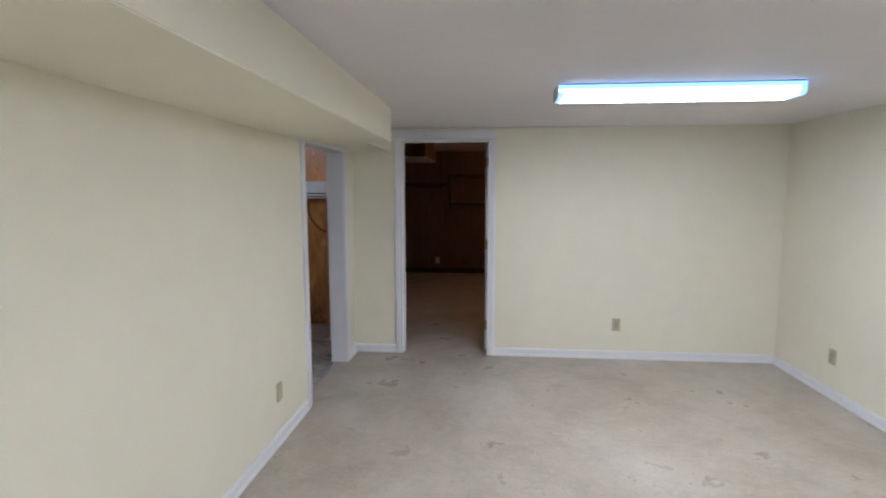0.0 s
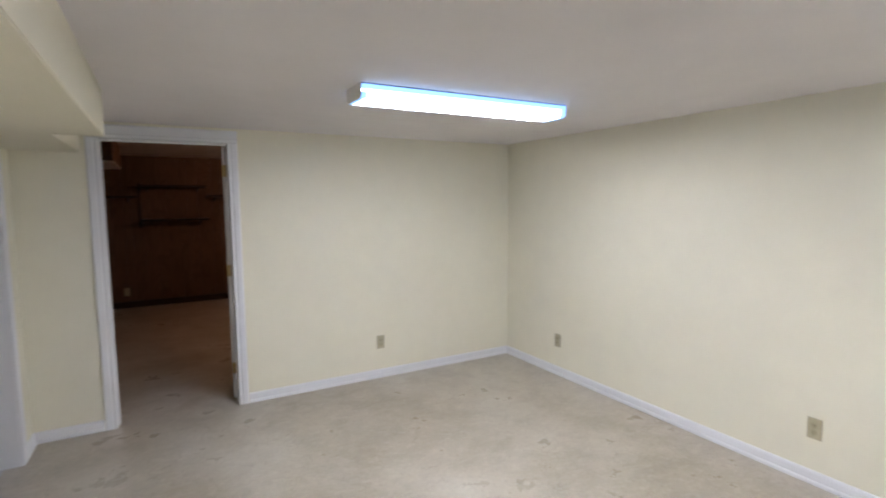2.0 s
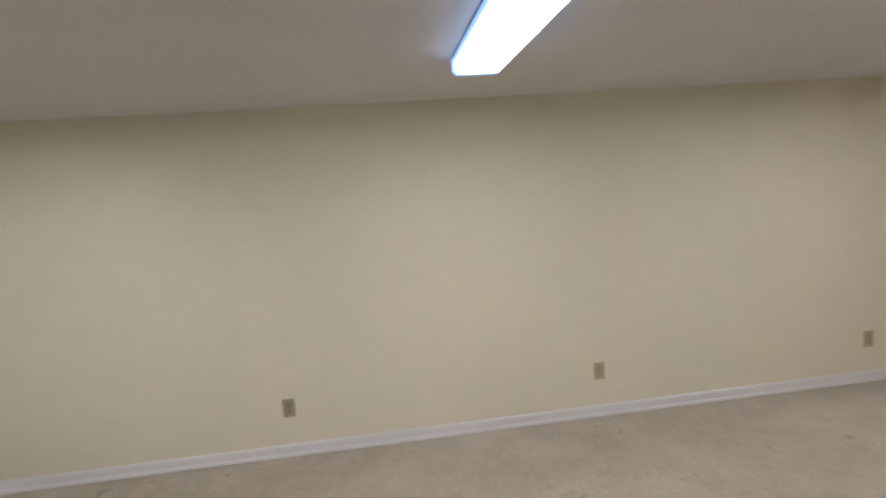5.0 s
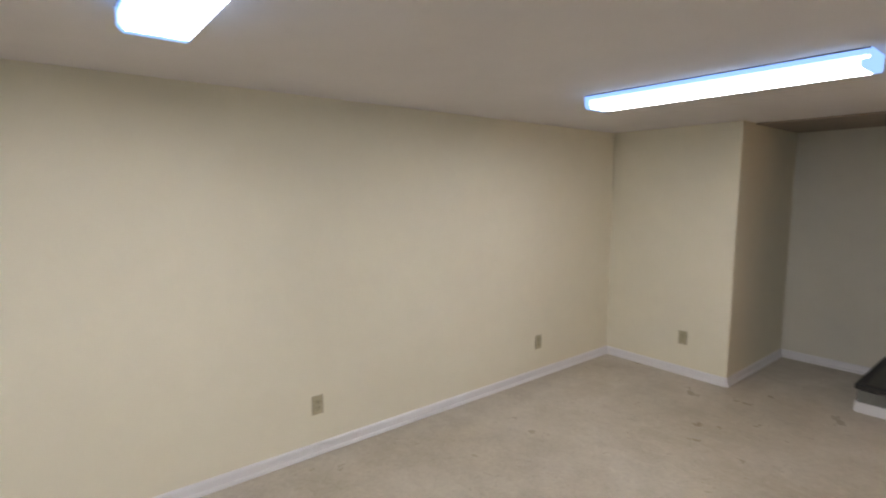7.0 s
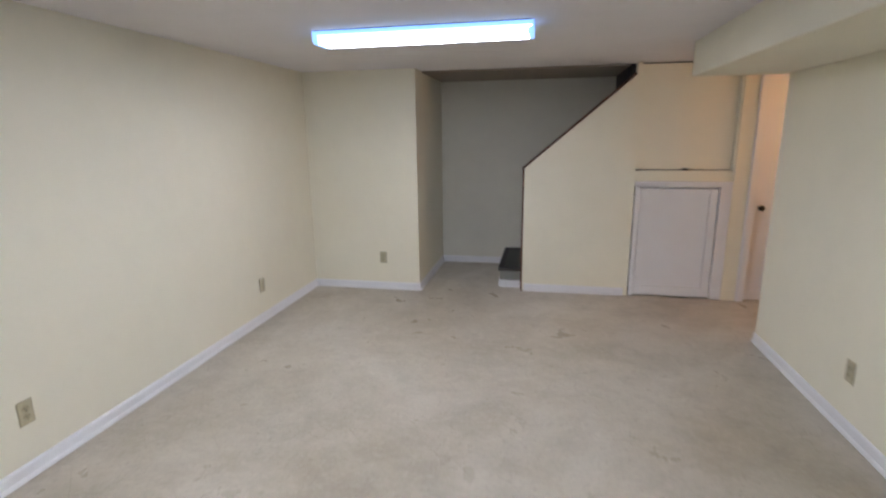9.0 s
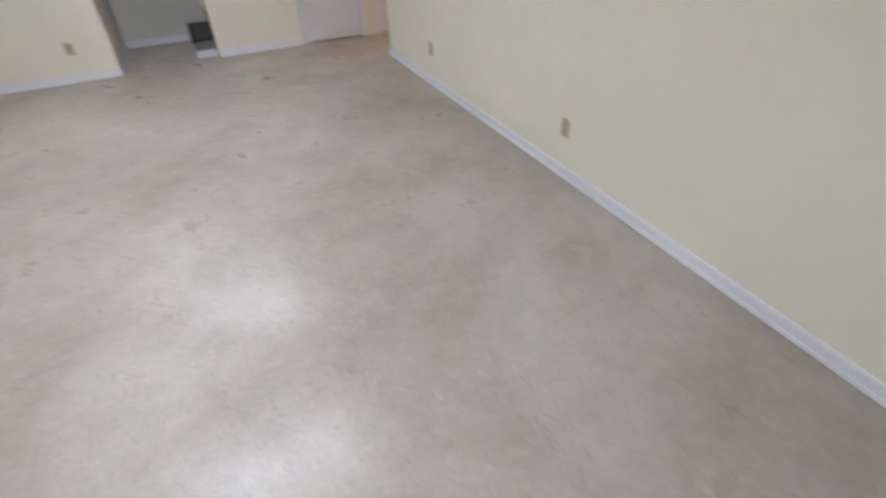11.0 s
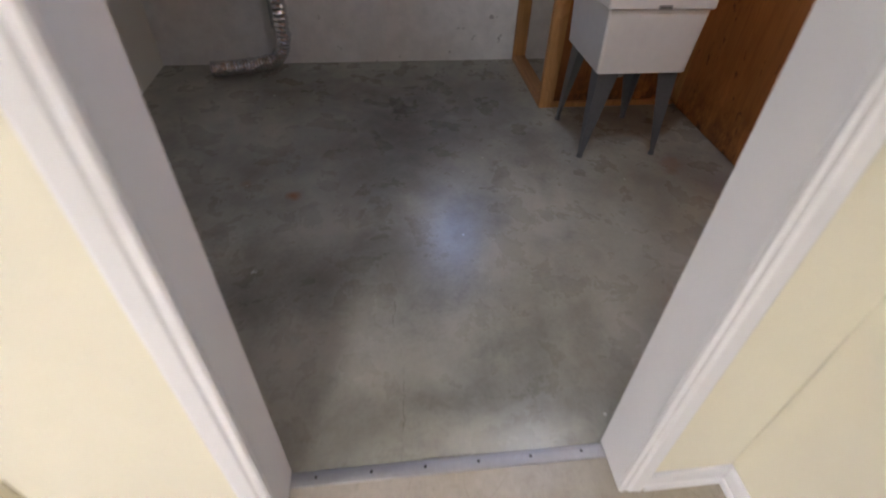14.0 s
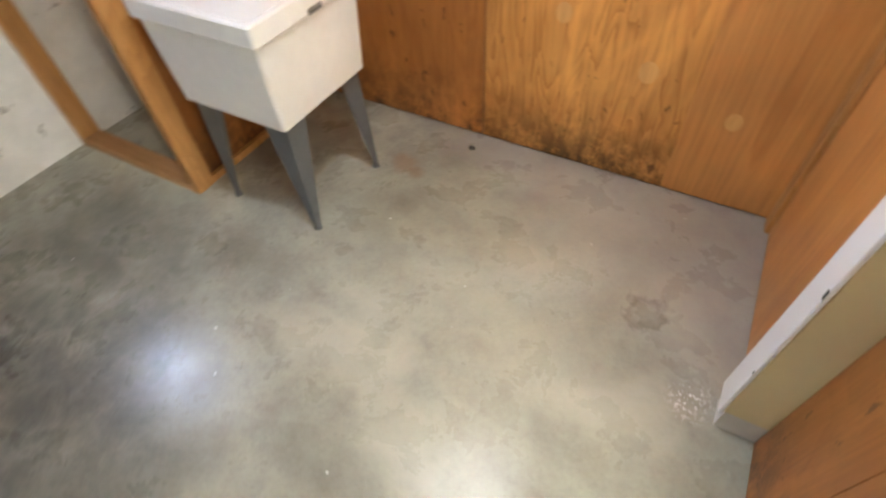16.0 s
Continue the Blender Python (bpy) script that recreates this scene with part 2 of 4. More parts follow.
    drops = ramp(nt, noise_tex(nt, p, 24, 2, 0.4), [(0.775, grey(0)), (0.79, grey(1))])
    c = mixed(nt, calc(nt, "MULTIPLY", drops, 0.7), c, (0.75, 0.74, 0.70))
    # one long hairline crack running in from the doorway
    sep = nt.nodes.new("ShaderNodeSeparateXYZ")
    nt.links.new(p, sep.inputs[0])
    wave = calc(nt, "MULTIPLY", calc(nt, "SUBTRACT", noise_tex(nt, p, 3.0, 7, 0.6), 0.5), 0.16)
    away = calc(nt, "ABSOLUTE", calc(nt, "ADD", calc(nt, "SUBTRACT", sep.outputs["Y"], CRACK_Y), wave))
    gate = ramp(nt, noise_tex(nt, p, 5.5, 3), [(0.46, grey(0)), (0.54, grey(1))])
    reach = nt.nodes.new("ShaderNodeMapRange")
    reach.inputs["From Min"].default_value, reach.inputs["From Max"].default_value = -4.85, -4.6
    nt.links.new(sep.outputs["X"], reach.inputs["Value"])
    hair = calc(nt, "MULTIPLY", calc(nt, "MULTIPLY", ramp(nt, away, [(0.0, grey(0.45)), (0.003, grey(0))]), gate), reach.outputs["Result"])
    c = mixed(nt, hair, c, (0.09, 0.08, 0.06))
    nt.links.new(c, b.inputs["Base Color"])
    nt.links.new(ramp(nt, mid, [(0.3, grey(0.35)), (0.7, grey(0.23))]), b.inputs["Roughness"])
    bump(nt, b, calc(nt, "ADD", noise_tex(nt, p, 4.4, 4, 0.5, 0.25), calc(nt, "MULTIPLY", fine, 0.25)), 0.12, 0.005)
    return m


def wood(name, dark, light, rough=0.5, axis=2, scale=1.0, figure=1.0, mould=False, rings_in=11.0, wild=0.9, long=0.75):
    """Rotary-cut grain along one axis."""
    m, nt, b = principled(name, light, rough, spec=0.35)
    p = object_coord(nt)
    rnd = nt.nodes.new("ShaderNodeObjectInfo").outputs["Random"]
    off = nt.nodes.new("ShaderNodeVectorMath")
    off.operation = "ADD"
    comb = nt.nodes.new("ShaderNodeCombineXYZ")
    for s in comb.inputs:
        nt.links.new(calc(nt, "MULTIPLY", rnd, 37.0), s)
    nt.links.new(p, off.inputs[0])
    nt.links.new(comb.outputs[0], off.inputs[1])
    q = off.outputs[0]
    sc = [3.2 * scale] * 3
    sc[axis] = long * scale
    field = noise_tex(nt, stretched(nt, q, tuple(sc)), 1.0, 3, 0.5, wild)
    rings = calc(nt, "FRACT", calc(nt, "MULTIPLY", field, rings_in))
    saw = ramp(nt, rings, [(0.0, dark), (0.35, tuple(0.35 * a + 0.65 * c for a, c in zip(dark, light))), (0.9, light), (1.0, dark)])
    sf = [70.0] * 3
    sf[axis] = 3.0
    fibre = noise_tex(nt, stretched(nt, q, tuple(sf)), 1.0, 4, 0.6)
    plain = tuple(0.35 * a + 0.65 * e for a, e in zip(dark, light))
    saw = mixed(nt, figure, plain, saw)
    c = mixed(nt, 1.0, saw, ramp(nt, fibre, [(0.3, grey(0.80)), (0.6, grey(1.02))]), "MULTIPLY")
    blot = noise_tex(nt, q, 1.7, 4)
    c = mixed(nt, 1.0, c, ramp(nt, blot, [(0.3, grey(0.78)), (0.7, grey(1.08))]), "MULTIPLY")
    if mould:
        z = nt.nodes.new("ShaderNodeSeparateXYZ")
        nt.links.new(world_coord(nt), z.inputs[0])
        low = nt.nodes.new("ShaderNodeMapRange")
        low.inputs["From Min"].default_value, low.inputs["From Max"].default_value = 0.30, 0.0
        nt.links.new(z.outputs["Z"], low.inputs["Value"])
        blotch = noise_tex(nt, stretched(nt, q, (13, 13, 9)), 1.0, 7, 0.75, 0.15)
        k = calc(nt, "MULTIPLY", low.outputs["Result"], ramp(nt, blotch, [(0.40, grey(0)), (0.56, grey(1))]))
        c = mixed(nt, calc(nt, "MULTIPLY", k, 0.9), c, (0.03, 0.015, 0.006))
        stain = noise_tex(nt, stretched(nt, q, (2.2, 2.2, 1.1)), 1.0, 5, 0.6, 0.5)
        c = mixed(nt, calc(nt, "MULTIPLY", ramp(nt, stain, [(0.5, grey(0)), (0.7, grey(1))]), 0.5), c, tuple(v * 0.55 for v in dark))
        c = mixed(nt, calc(nt, "MULTIPLY", ramp(nt, stain, [(0.34, grey(1)), (0.46, grey(0))]), 0.5), c, tuple(min(1, v * 1.35) for v in light))
        specks = noise_tex(nt, stretched(nt, q, (26, 26, 15)), 1.0, 3, 0.5, 0.4)
        c = mixed(nt, calc(nt, "MULTIPLY", ramp(nt, specks, [(0.29, grey(1)), (0.34, grey(0))]), 0.7), c, (0.07, 0.025, 0.008))
    nt.links.new(c, b.inputs["Base Color"])
    bump(nt, b, fibre, 0.2, 0.0015)
    return m


PLY = wood("orange_plywood", (0.30, 0.095, 0.022), (0.47, 0.185, 0.052), 0.42, 2, 1.0, 0.22, mould=True)
PLY_PALE = wood("pale_grained_plywood", (0.42, 0.155, 0.037), (0.76, 0.36, 0.11), 0.42, 2, 2.8, 0.6, mould=True, rings_in=8.0, wild=1.1, long=0.5)
PLUG = wood("pale_patch_wood", (0.66, 0.33, 0.12), (0.80, 0.44, 0.18), 0.45, 2, 1.2, 0.3)
PLY_MID = wood("smooth_orange_plywood", (0.46, 0.175, 0.05), (0.70, 0.32, 0.105), 0.42, 2, 0.9, 0.35, rings_in=6.0, wild=0.3, long=0.3)
STUD = wood("framing_lumber", (0.40, 0.18, 0.055), (0.57, 0.29, 0.105), 0.6, 2, 1.4, 0.45)
STUD_X = wood("framing_plate", (0.40, 0.20, 0.08), (0.52, 0.29, 0.13), 0.6, 0, 1.4, 0.45)
PANEL = wood("dark_wall_panelling", (0.075, 0.034, 0.016), (0.155, 0.076, 0.037), 0.42, 2, 0.9, 0.5)
DARKWOOD = wood("dark_stained_wood", (0.018, 0.008, 0.004), (0.04, 0.017, 0.008), 0.45, 0, 1.0)
STUD_RED = wood("aged_red_lumber", (0.24, 0.075, 0.02), (0.40, 0.15, 0.045), 0.6, 2, 1.4, 0.4)
CAPWOOD = wood("brown_trim_wood", (0.06, 0.022, 0.01), (0.14, 0.055, 0.025), 0.4, 0, 1.0)


def block_wall():
    m, nt, b = principled("whitewashed_concrete", (0.62, 0.60, 0.56), 0.85, spec=0.2)
    p = world_coord(nt)
    big = noise_tex(nt, p, 1.4, 5, 0.6)
    mid = noise_tex(nt, p, 9, 6, 0.65)
    c = ramp(nt, big, [(0.3, (0.64, 0.625, 0.59)), (0.65, (0.78, 0.765, 0.735))])
    c = mixed(nt, 1.0, c, ramp(nt, mid, [(0.3, grey(0.86)), (0.6, grey(1.0))]), "MULTIPLY")
    chips = ramp(nt, noise_tex(nt, p, 13, 5, 0.6), [(0.305, grey(1)), (0.33, grey(0))])
    c = mixed(nt, calc(nt, "MULTIPLY", chips, 0.6), c, (0.22, 0.20, 0.18))
    nt.links.new(c, b.inputs["Base Color"])
    bump(nt, b, calc(nt, "ADD", mid, noise_tex(nt, p, 70, 4)), 0.35, 0.006)
    return m


FLOOR = sheet_floor()
CONCRETE = concrete_floor()
BLOCK = block_wall()


def simple(name, color, rough, metal=0.0, grain=60.0, vary=0.12, strength=0.1, spec=0.5):
    m, nt, b = principled(name, color, rough, metal, spec)
    p = object_coord(nt)
    f = noise_tex(nt, p, grain, 4, 0.6)
    g = noise_tex(nt, p, grain / 9, 3, 0.5)
    c = mixed(nt, 1.0, ramp(nt, f, [(0.3, tuple(v * (1 - vary) for v in color)), (0.7, color)]), ramp(nt, g, [(0.3, grey(1 - vary)), (0.7, grey(1))]), "MULTIPLY")
    nt.links.new(c, b.inputs["Base Color"])
    rr = nt.nodes.new("ShaderNodeMapRange")
    rr.inputs["To Min"].default_value, rr.inputs["To Max"].default_value = max(rough - 0.08, 0.03), min(rough + 0.08, 1)
    nt.links.new(f, rr.inputs["Value"])
    nt.links.new(rr.outputs["Result"], b.inputs["Roughness"])
    bump(nt, b, f, strength, 0.001)
    return m


IVORY = simple("ivory_plastic", (0.50, 0.45, 0.30), 0.35)
IVORY_DARK = simple("ivory_plastic_face", (0.44, 0.39, 0.25), 0.35)
SLOT = simple("dark_slot", (0.02, 0.018, 0.015), 0.6)
WHITE_METAL = simple("white_enamel_metal", (0.72, 0.72, 0.70), 0.4)
TUBWHITE = simple("white_moulded_plastic", (0.78, 0.77, 0.74), 0.4, grain=25, vary=0.05)
LEGGREY = simple("grey_painted_steel", (0.17, 0.18, 0.19), 0.4, 0.4)
FOIL = simple("crinkled_aluminium_foil", (0.78, 0.78, 0.80), 0.22, 1.0, 55, 0.2, 0.8)
STRIP = simple("aluminium_strip", (0.55, 0.55, 0.56), 0.5, 1.0)
BRASS = simple("worn_brass", (0.62, 0.48, 0.26), 0.35, 0.9)
BLACK = simple("black_rubber", (0.018, 0.018, 0.02), 0.55)
TREADGREY = simple("grey_tread_vinyl", (0.22, 0.22, 0.20), 0.6)
TREADDARK = simple("worn_black_tread", (0.045, 0.042, 0.038), 0.5)
DARKMETAL = simple("dark_metal", (0.05, 0.045, 0.04), 0.45, 0.7)
GALV = simple("galvanised_steel", (0.42, 0.43, 0.44), 0.45, 0.9)


def glowing(name, color, strength):
    m = bpy.data.materials.new(name)
    m.use_nodes = True
    nt = m.node_tree
    nt.nodes.remove(nt.nodes["Principled BSDF"])
    e = nt.nodes.new("ShaderNodeEmission")
    e.inputs["Color"].default_value = (*color, 1)
    e.inputs["Strength"].default_value = strength
    nt.links.new(e.outputs[0], nt.nodes["Material Output"].inputs["Surface"])
    return m


GLOW = glowing("lit_prismatic_lens", (0.92, 0.96, 1.0), TUBE_POWER)
GLOW_FLANK = glowing("lit_lens_flank", (0.40, 0.64, 1.0), TUBE_POWER * 0.10)
GLOW_SIDE = glowing("lit_lens_side", (0.27, 0.52, 1.0), TUBE_POWER * 0.045)


# ---- building helpers ----
def box(bm, x0, x1, y0, y1, z0, z1):
    v = [bm.verts.new((x, y, z)) for x in (x0, x1) for y in (y0, y1) for z in (z0, z1)]
    for f in ((0, 1, 3, 2), (4, 6, 7, 5), (0, 4, 5, 1), (2, 3, 7, 6), (0, 2, 6, 4), (1, 5, 7, 3)):
        bm.faces.new([v[i] for i in f])
    return v


def boxes(*sizes, bevel=0.0):
    bm = bmesh.new()
    for s in sizes:
        box(bm, *s)
    if bevel:
        bmesh.ops.bevel(bm, geom=bm.edges[:], offset=bevel, segments=2, affect="EDGES", clamp_overlap=True)
    return bm


def prism(points, axis, a, b, bevel=0.0):
    """A closed outline in the two axes other than the given one, drawn out from a to b."""
    bm = bmesh.new()

    def at(p, s):
        return {0: (s, p[0], p[1]), 1: (p[0], s, p[1]), 2: (p[0], p[1], s)}[axis]
    lo = [bm.verts.new(at(p, a)) for p in points]
    hi = [bm.verts.new(at(p, b)) for p in points]
    n = len(points)
    bm.faces.new(lo)
    bm.faces.new(hi[::-1])
    for i in range(n):
        bm.faces.new((lo[i], hi[i], hi[(i + 1) % n], lo[(i + 1) % n]))
    bmesh.ops.recalc_face_normals(bm, faces=bm.faces[:])
    if bevel:
        bmesh.ops.bevel(bm, geom=bm.edges[:], offset=bevel, segments=2, affect="EDGES", clamp_overlap=True)
    return bm


def cylinder(bm, p0, p1, r0, r1=None, n=16, caps=True):
    p0, p1 = Vector(p0), Vector(p1)
    m = Matrix.Translation((p0 + p1) / 2) @ (p1 - p0).to_track_quat("Z", "Y").to_matrix().to_4x4()
    bmesh.ops.create_cone(bm, cap_ends=caps, segments=n, radius1=r0, radius2=r0 if r1 is None else r1, depth=(p1 - p0).length, matrix=m)
    return bm


def mesh_of(name, bm, material, smooth=False):
    bmesh.ops.recalc_face_normals(bm, faces=bm.faces[:])
    me = bpy.data.meshes.new(name)
    bm.to_mesh(me)
    bm.free()
    me.materials.append(material)
    if smooth:
        for p in me.polygons:
            p.use_smooth = True
    return me


def part(name, bm, material, parent, label="", smooth=False):
    ob = new(name, mesh_of(name, bm, material, smooth))
    ob.parent = parent
    if label:
        ob["label"] = label
    return ob


def structure(name, bm, material, label, category):
    return tagged(new(name, mesh_of(name, bm, material)), label, category, kind="structure")


def thing(name, label, category, m=None, group="", kind=""):
    ob = new(name)
    ob.empty_display_size = 0.1
    if m is not None:
        ob.matrix_basis = m
    return tagged(ob, label, category, group, kind)


# ---- plan ----
XL, XLO = -3.84, -3.96       # wall between long room and utility room, both faces
YS = -7.79                   # end wall beside the stair nook
YW = -7.945                  # stair wall
D1 = (-3.372, -2.578, 2.00)  # opening to the panelled room
D2 = (-1.238, -0.318, 1.875)  # opening to the utility room
YB = 4.75                    # far wall of the panelled room

# ---- structure: long room ----
structure("floor", boxes((XL, 0.0, -9.0, 0.06, -0.1, 0.0), (-5.6, XL, -9.0, -7.0, -0.1, 0.0), (XLO + 0.012, XL, D2[0], D2[1], -0.1, 0.0)), FLOOR, "worn beige marbled sheet floor with scuffs and stains", "floor")
structure("ceiling", boxes((-5.6, 0.12, YW - 0.12, 0.0, H, H + 0.12), (-3.0, 0.12, -9.12, YW - 0.12, H, H + 0.12)), CEIL, "flat off-white painted ceiling", "ceiling")
structure("wall_east", boxes((0.0, 0.12, -7.91, 0.12, -0.1, H)), CREAM, "long plain cream painted wall", "wall")
structure("wall_north", boxes((D1[1] + 0.02, 0.0, 0.0, 0.09, 0, H), (XLO, D1[0] - 0.02, 0.0, 0.09, 0, H), (D1[0] - 0.02, D1[1] + 0.02, 0.0, 0.09, D1[2] + 0.02, H)),
          CREAM, "cream painted wall with a doorway", "wall")
structure("wall_west", boxes((XLO, XL, D2[1] + 0.02, -0.003, 0, H), (XLO, XL, -6.97, D2[0] - 0.02, 0, H), (XLO, XL, D2[0] - 0.02, D2[1] + 0.02, D2[2] + 0.02, H)),
          CREAM, "cream painted wall with a doorway near its end", "wall")
structure("wall_south", boxes((-1.10, -0.0, -9.0, YS, 0, H)), CREAM, "cream painted wall block beside the stair nook", "wall")
structure("wall_nook_back", boxes((-5.6, -1.10, -9.12, -9.0, -0.1, 3.9)), DULLCREAM, "plain painted wall at the back of the stairwell", "wall")
structure("wall_stair", prism([(-2.10, 0), (-2.10, 1.20), (-3.052, 2.011), (-3.052, 2.109), (-3.09, 2.109), (-3.09, 0)], 1, YW - 0.10, YW), CREAM, "cream stair wall with a sloping top edge", "wall")
structure("wall_cupboard", boxes((-3.905, -3.09, YW - 0.14, YW - 0.02, 1.085, 1.18), (-4.025, -3.905, YW - 0.14, YW + 0.01, 0, H),
                                 (-5.6, -4.025, YW - 0.14, YW - 0.02, 2.0, H)), CREAM, "cream wall round the under-stair cupboard", "wall")
structure("soffit", boxes((XL, -3.25, -7.0, -1.13, 1.885, H), (XL, -3.47, -1.13, 0.0, 1.90, H), bevel=0.004), CREAM, "cream boxed-in duct soffit stepping narrower at its end", "soffit")
# nook ceiling coloured much darker than the main ceiling
structure("ceiling_nook", boxes((-3.003, -1.101, -8.999, YW - 0.10, H - 0.012, H - 0.001)), NOOKCEIL, "dull taupe ceiling over the stair nook", "ceiling")
structure("wall_hall_north", boxes((-5.6, XLO, -7.09, -6.97, 0, H)), CREAM, "plain hall wall", "wall")
structure("wall_hall_end", boxes((-5.72, -5.6, -9.12, -6.97, 0, 3.9)), CREAM, "plain hall end wall", "wall")
# black board stands in for the darkness up the stairwell
structure("stair_opening_board", boxes((-3.05, -3.004, -8.999, YW - 0.11, 1.95, H + 0.05)), BLACK, "black board filling the dark opening above the stairs", "trim")
structure("ceiling_stairwell", boxes((-5.6, -2.88, -9.12, YW - 0.1, 3.9, 4.0), (-3.0, -2.88, -9.0, YW - 0.12, H + 0.12, 3.9), (-5.6, -2.85, YW - 0.12, YW - 0.02, H + 0.12, 3.9)), CEIL,
          "dark upper stairwell shell", "ceiling")


# ---- trim ----
def baseboard_run(x0, y0, x1, y1, nx, ny, name="baseboard"):
    """White baseboard with a rounded shoe along a wall; (nx, ny) points into the room."""
    prof = [(0, 0), (0.021, 0), (0.021, 0.008), (0.017, 0.018), (0.012, 0.022), (0.012, 0.060), (0.009, 0.069), (0.004, 0.074), (0, 0.074)]
    bm = bmesh.new()
    rows = []
    for x, y in ((x0, y0), (x1, y1)):
        rows.append([bm.verts.new((x + nx * d, y + ny * d, z + 0.003)) for d, z in prof])
    n = len(prof)
    for i in range(n):
        bm.faces.new((rows[0][i], rows[0][(i + 1) % n], rows[1][(i + 1) % n], rows[1][i]))
    bm.faces.new(rows[0])
    bm.faces.new(rows[1][::-1])
    return structure(name, bm, TRIM, "white painted baseboard with shoe moulding", "baseboard")


baseboard_run(D1[1] + 0.075, 0, 0, 0, 0, -1)
baseboard_run(XL, 0, D1[0] - 0.075, 0, 0, -1)
baseboard_run(0, 0, 0, YS, -1, 0)
baseboard_run(0, YS, -1.10, YS, 0, 1)
baseboard_run(-1.10, YS, -1.10, -9.0, -1, 0)
baseboard_run(-1.10, -9.0, -1.87, -9.0, 0, 1)
baseboard_run(-2.115, YW, -3.05, YW, 0, 1)
baseboard_run(XL, -6.97, XL, D2[0] - 0.07, 1, 0)
baseboard_run(XL, D2[1] + 0.07, XL, 0, 1, 0)
baseboard_run(XL, -6.97, -5.6, -6.97, 0, -1)


def casing_profile(w):
    return [(0, 0), (0, 0.010), (0.006, 0.015), (0.022, 0.012), (0.030, 0.017), (w - 0.008, 0.019), (w, 0.014), (w, 0)]


def casing_leg(along, face, out, edge, away, z0, z1, w=0.07, head=None):
    """One upright of a door casing. along: 0 when the wall runs in x, 1 in y."""
    bm = bmesh.new()
    rows = []
    for z in (z0, z1):
        row = []
        for d, h in casing_profile(w):
            u, v = edge + away * d, face + out * h
            row.append(bm.verts.new((u, v, z) if along == 0 else (v, u, z)))
        rows.append(row)
    n = len(rows[0])
    for i in range(n):
        bm.faces.new((rows[0][i], rows[0][(i + 1) % n], rows[1][(i + 1) % n], rows[1][i]))
    bm.faces.new(rows[0])
    bm.faces.new(rows[1])
    return bm


def casing_head(along, face, out, a, b, z, w):
    bm = bmesh.new()
    rows = []
    for u in (a, b):
        row = []
        for d, h in casing_profile(w):
            v = face + out * h
            row.append(bm.verts.new((u, v, z + d) if along == 0 else (v, u, z + d)))
        rows.append(row)
    n = len(rows[0])
    for i in range(n):
        bm.faces.new((rows[0][i], rows[0][(i + 1) % n], rows[1][(i + 1) % n], rows[1][i]))
    bm.faces.new(rows[0])
    bm.faces.new(rows[1])
    return bm


def doorway_north():
    d = thing("door_1_frame", "white painted wooden door frame with moulded casing", "door frame", kind="structure")
    a, b, h = D1
    part("casing", casing_leg(0, 0.0, -1, a, -1, 0.001, h), TRIM, d)
    part("casing", casing_leg(0, 0.0, -1, b, 1, 0.001, h), TRIM, d)
    part("casing", casing_head(0, 0.0, -1, a - 0.07, b + 0.07, h + 0.001, 0.09), TRIM, d)
    part("jamb", boxes((a - 0.018, a, 0.002, 0.088, 0.001, h)), TRIM, d)
    part("jamb", boxes((b, b + 0.018, 0.002, 0.088, 0.001, h)), TRIM, d)
    part("jamb", boxes((a - 0.018, b + 0.018, 0.002, 0.088, h, h + 0.018)), TRIM, d)
    part("door_stop", boxes((a, a + 0.012, 0.05, 0.085, 0.001, h)), TRIM, d)
    part("door_stop", boxes((a, b, 0.05, 0.085, h - 0.012, h - 0.0005)), TRIM, d)
    return d


def doorway_west():
    d = thing("door_2_frame", "white painted frame of the open utility doorway", "door frame", kind="structure")
    a, b, h = D2
    part("casing", casing_leg(1, XL, 1, a, -1, 0.001, h), TRIM, d)
    part("casing", casing_leg(1, XL, 1, b, 1, 0.001, h), TRIM, d)
    part("casing", casing_head(1, XL, 1, a - 0.07, b + 0.07, h + 0.001, 0.024), TRIM, d)
    part("jamb", boxes((XLO - 0.018, XL - 0.002, a - 0.018, a, 0.001, h)), TRIM, d)
    part("jamb", boxes((XLO - 0.018, XL - 0.002, b, b + 0.018, 0.001, h)), TRIM, d)
    part("jamb", boxes((XLO - 0.018, XL - 0.002, a - 0.018, b + 0.018, h, h + 0.018)), TRIM, d)
    return d


doorway_north()
doorway_west()


def threshold():
    t = thing("threshold_strip", "ribbed aluminium threshold strip screwed across the utility doorway", "threshold")
    prof = [(-0.022, 0.0005), (-0.020, 0.004), (-0.006, 0.006), (0.006, 0.006), (0.020, 0.004), (0.022, 0.0005)]
    part("strip", prism([(XLO + 0.01 + x, z) for x, z in prof], 1, D2[0] + 0.001, D2[1] - 0.001), STRIP, t)
    n = 6
    for i in range(n):
        y = D2[0] + 0.07 + i * (D2[1] - D2[0] - 0.14) / (n - 1)
        bm = cylinder(bmesh.new(), (0, 0, 0), (0, 0, 0.002), 0.005, 0.0035, 10)
        s = part("screw", bm, DARKMETAL, t)
        s.location = (XLO + 0.008, y, 0.0058)


threshold()


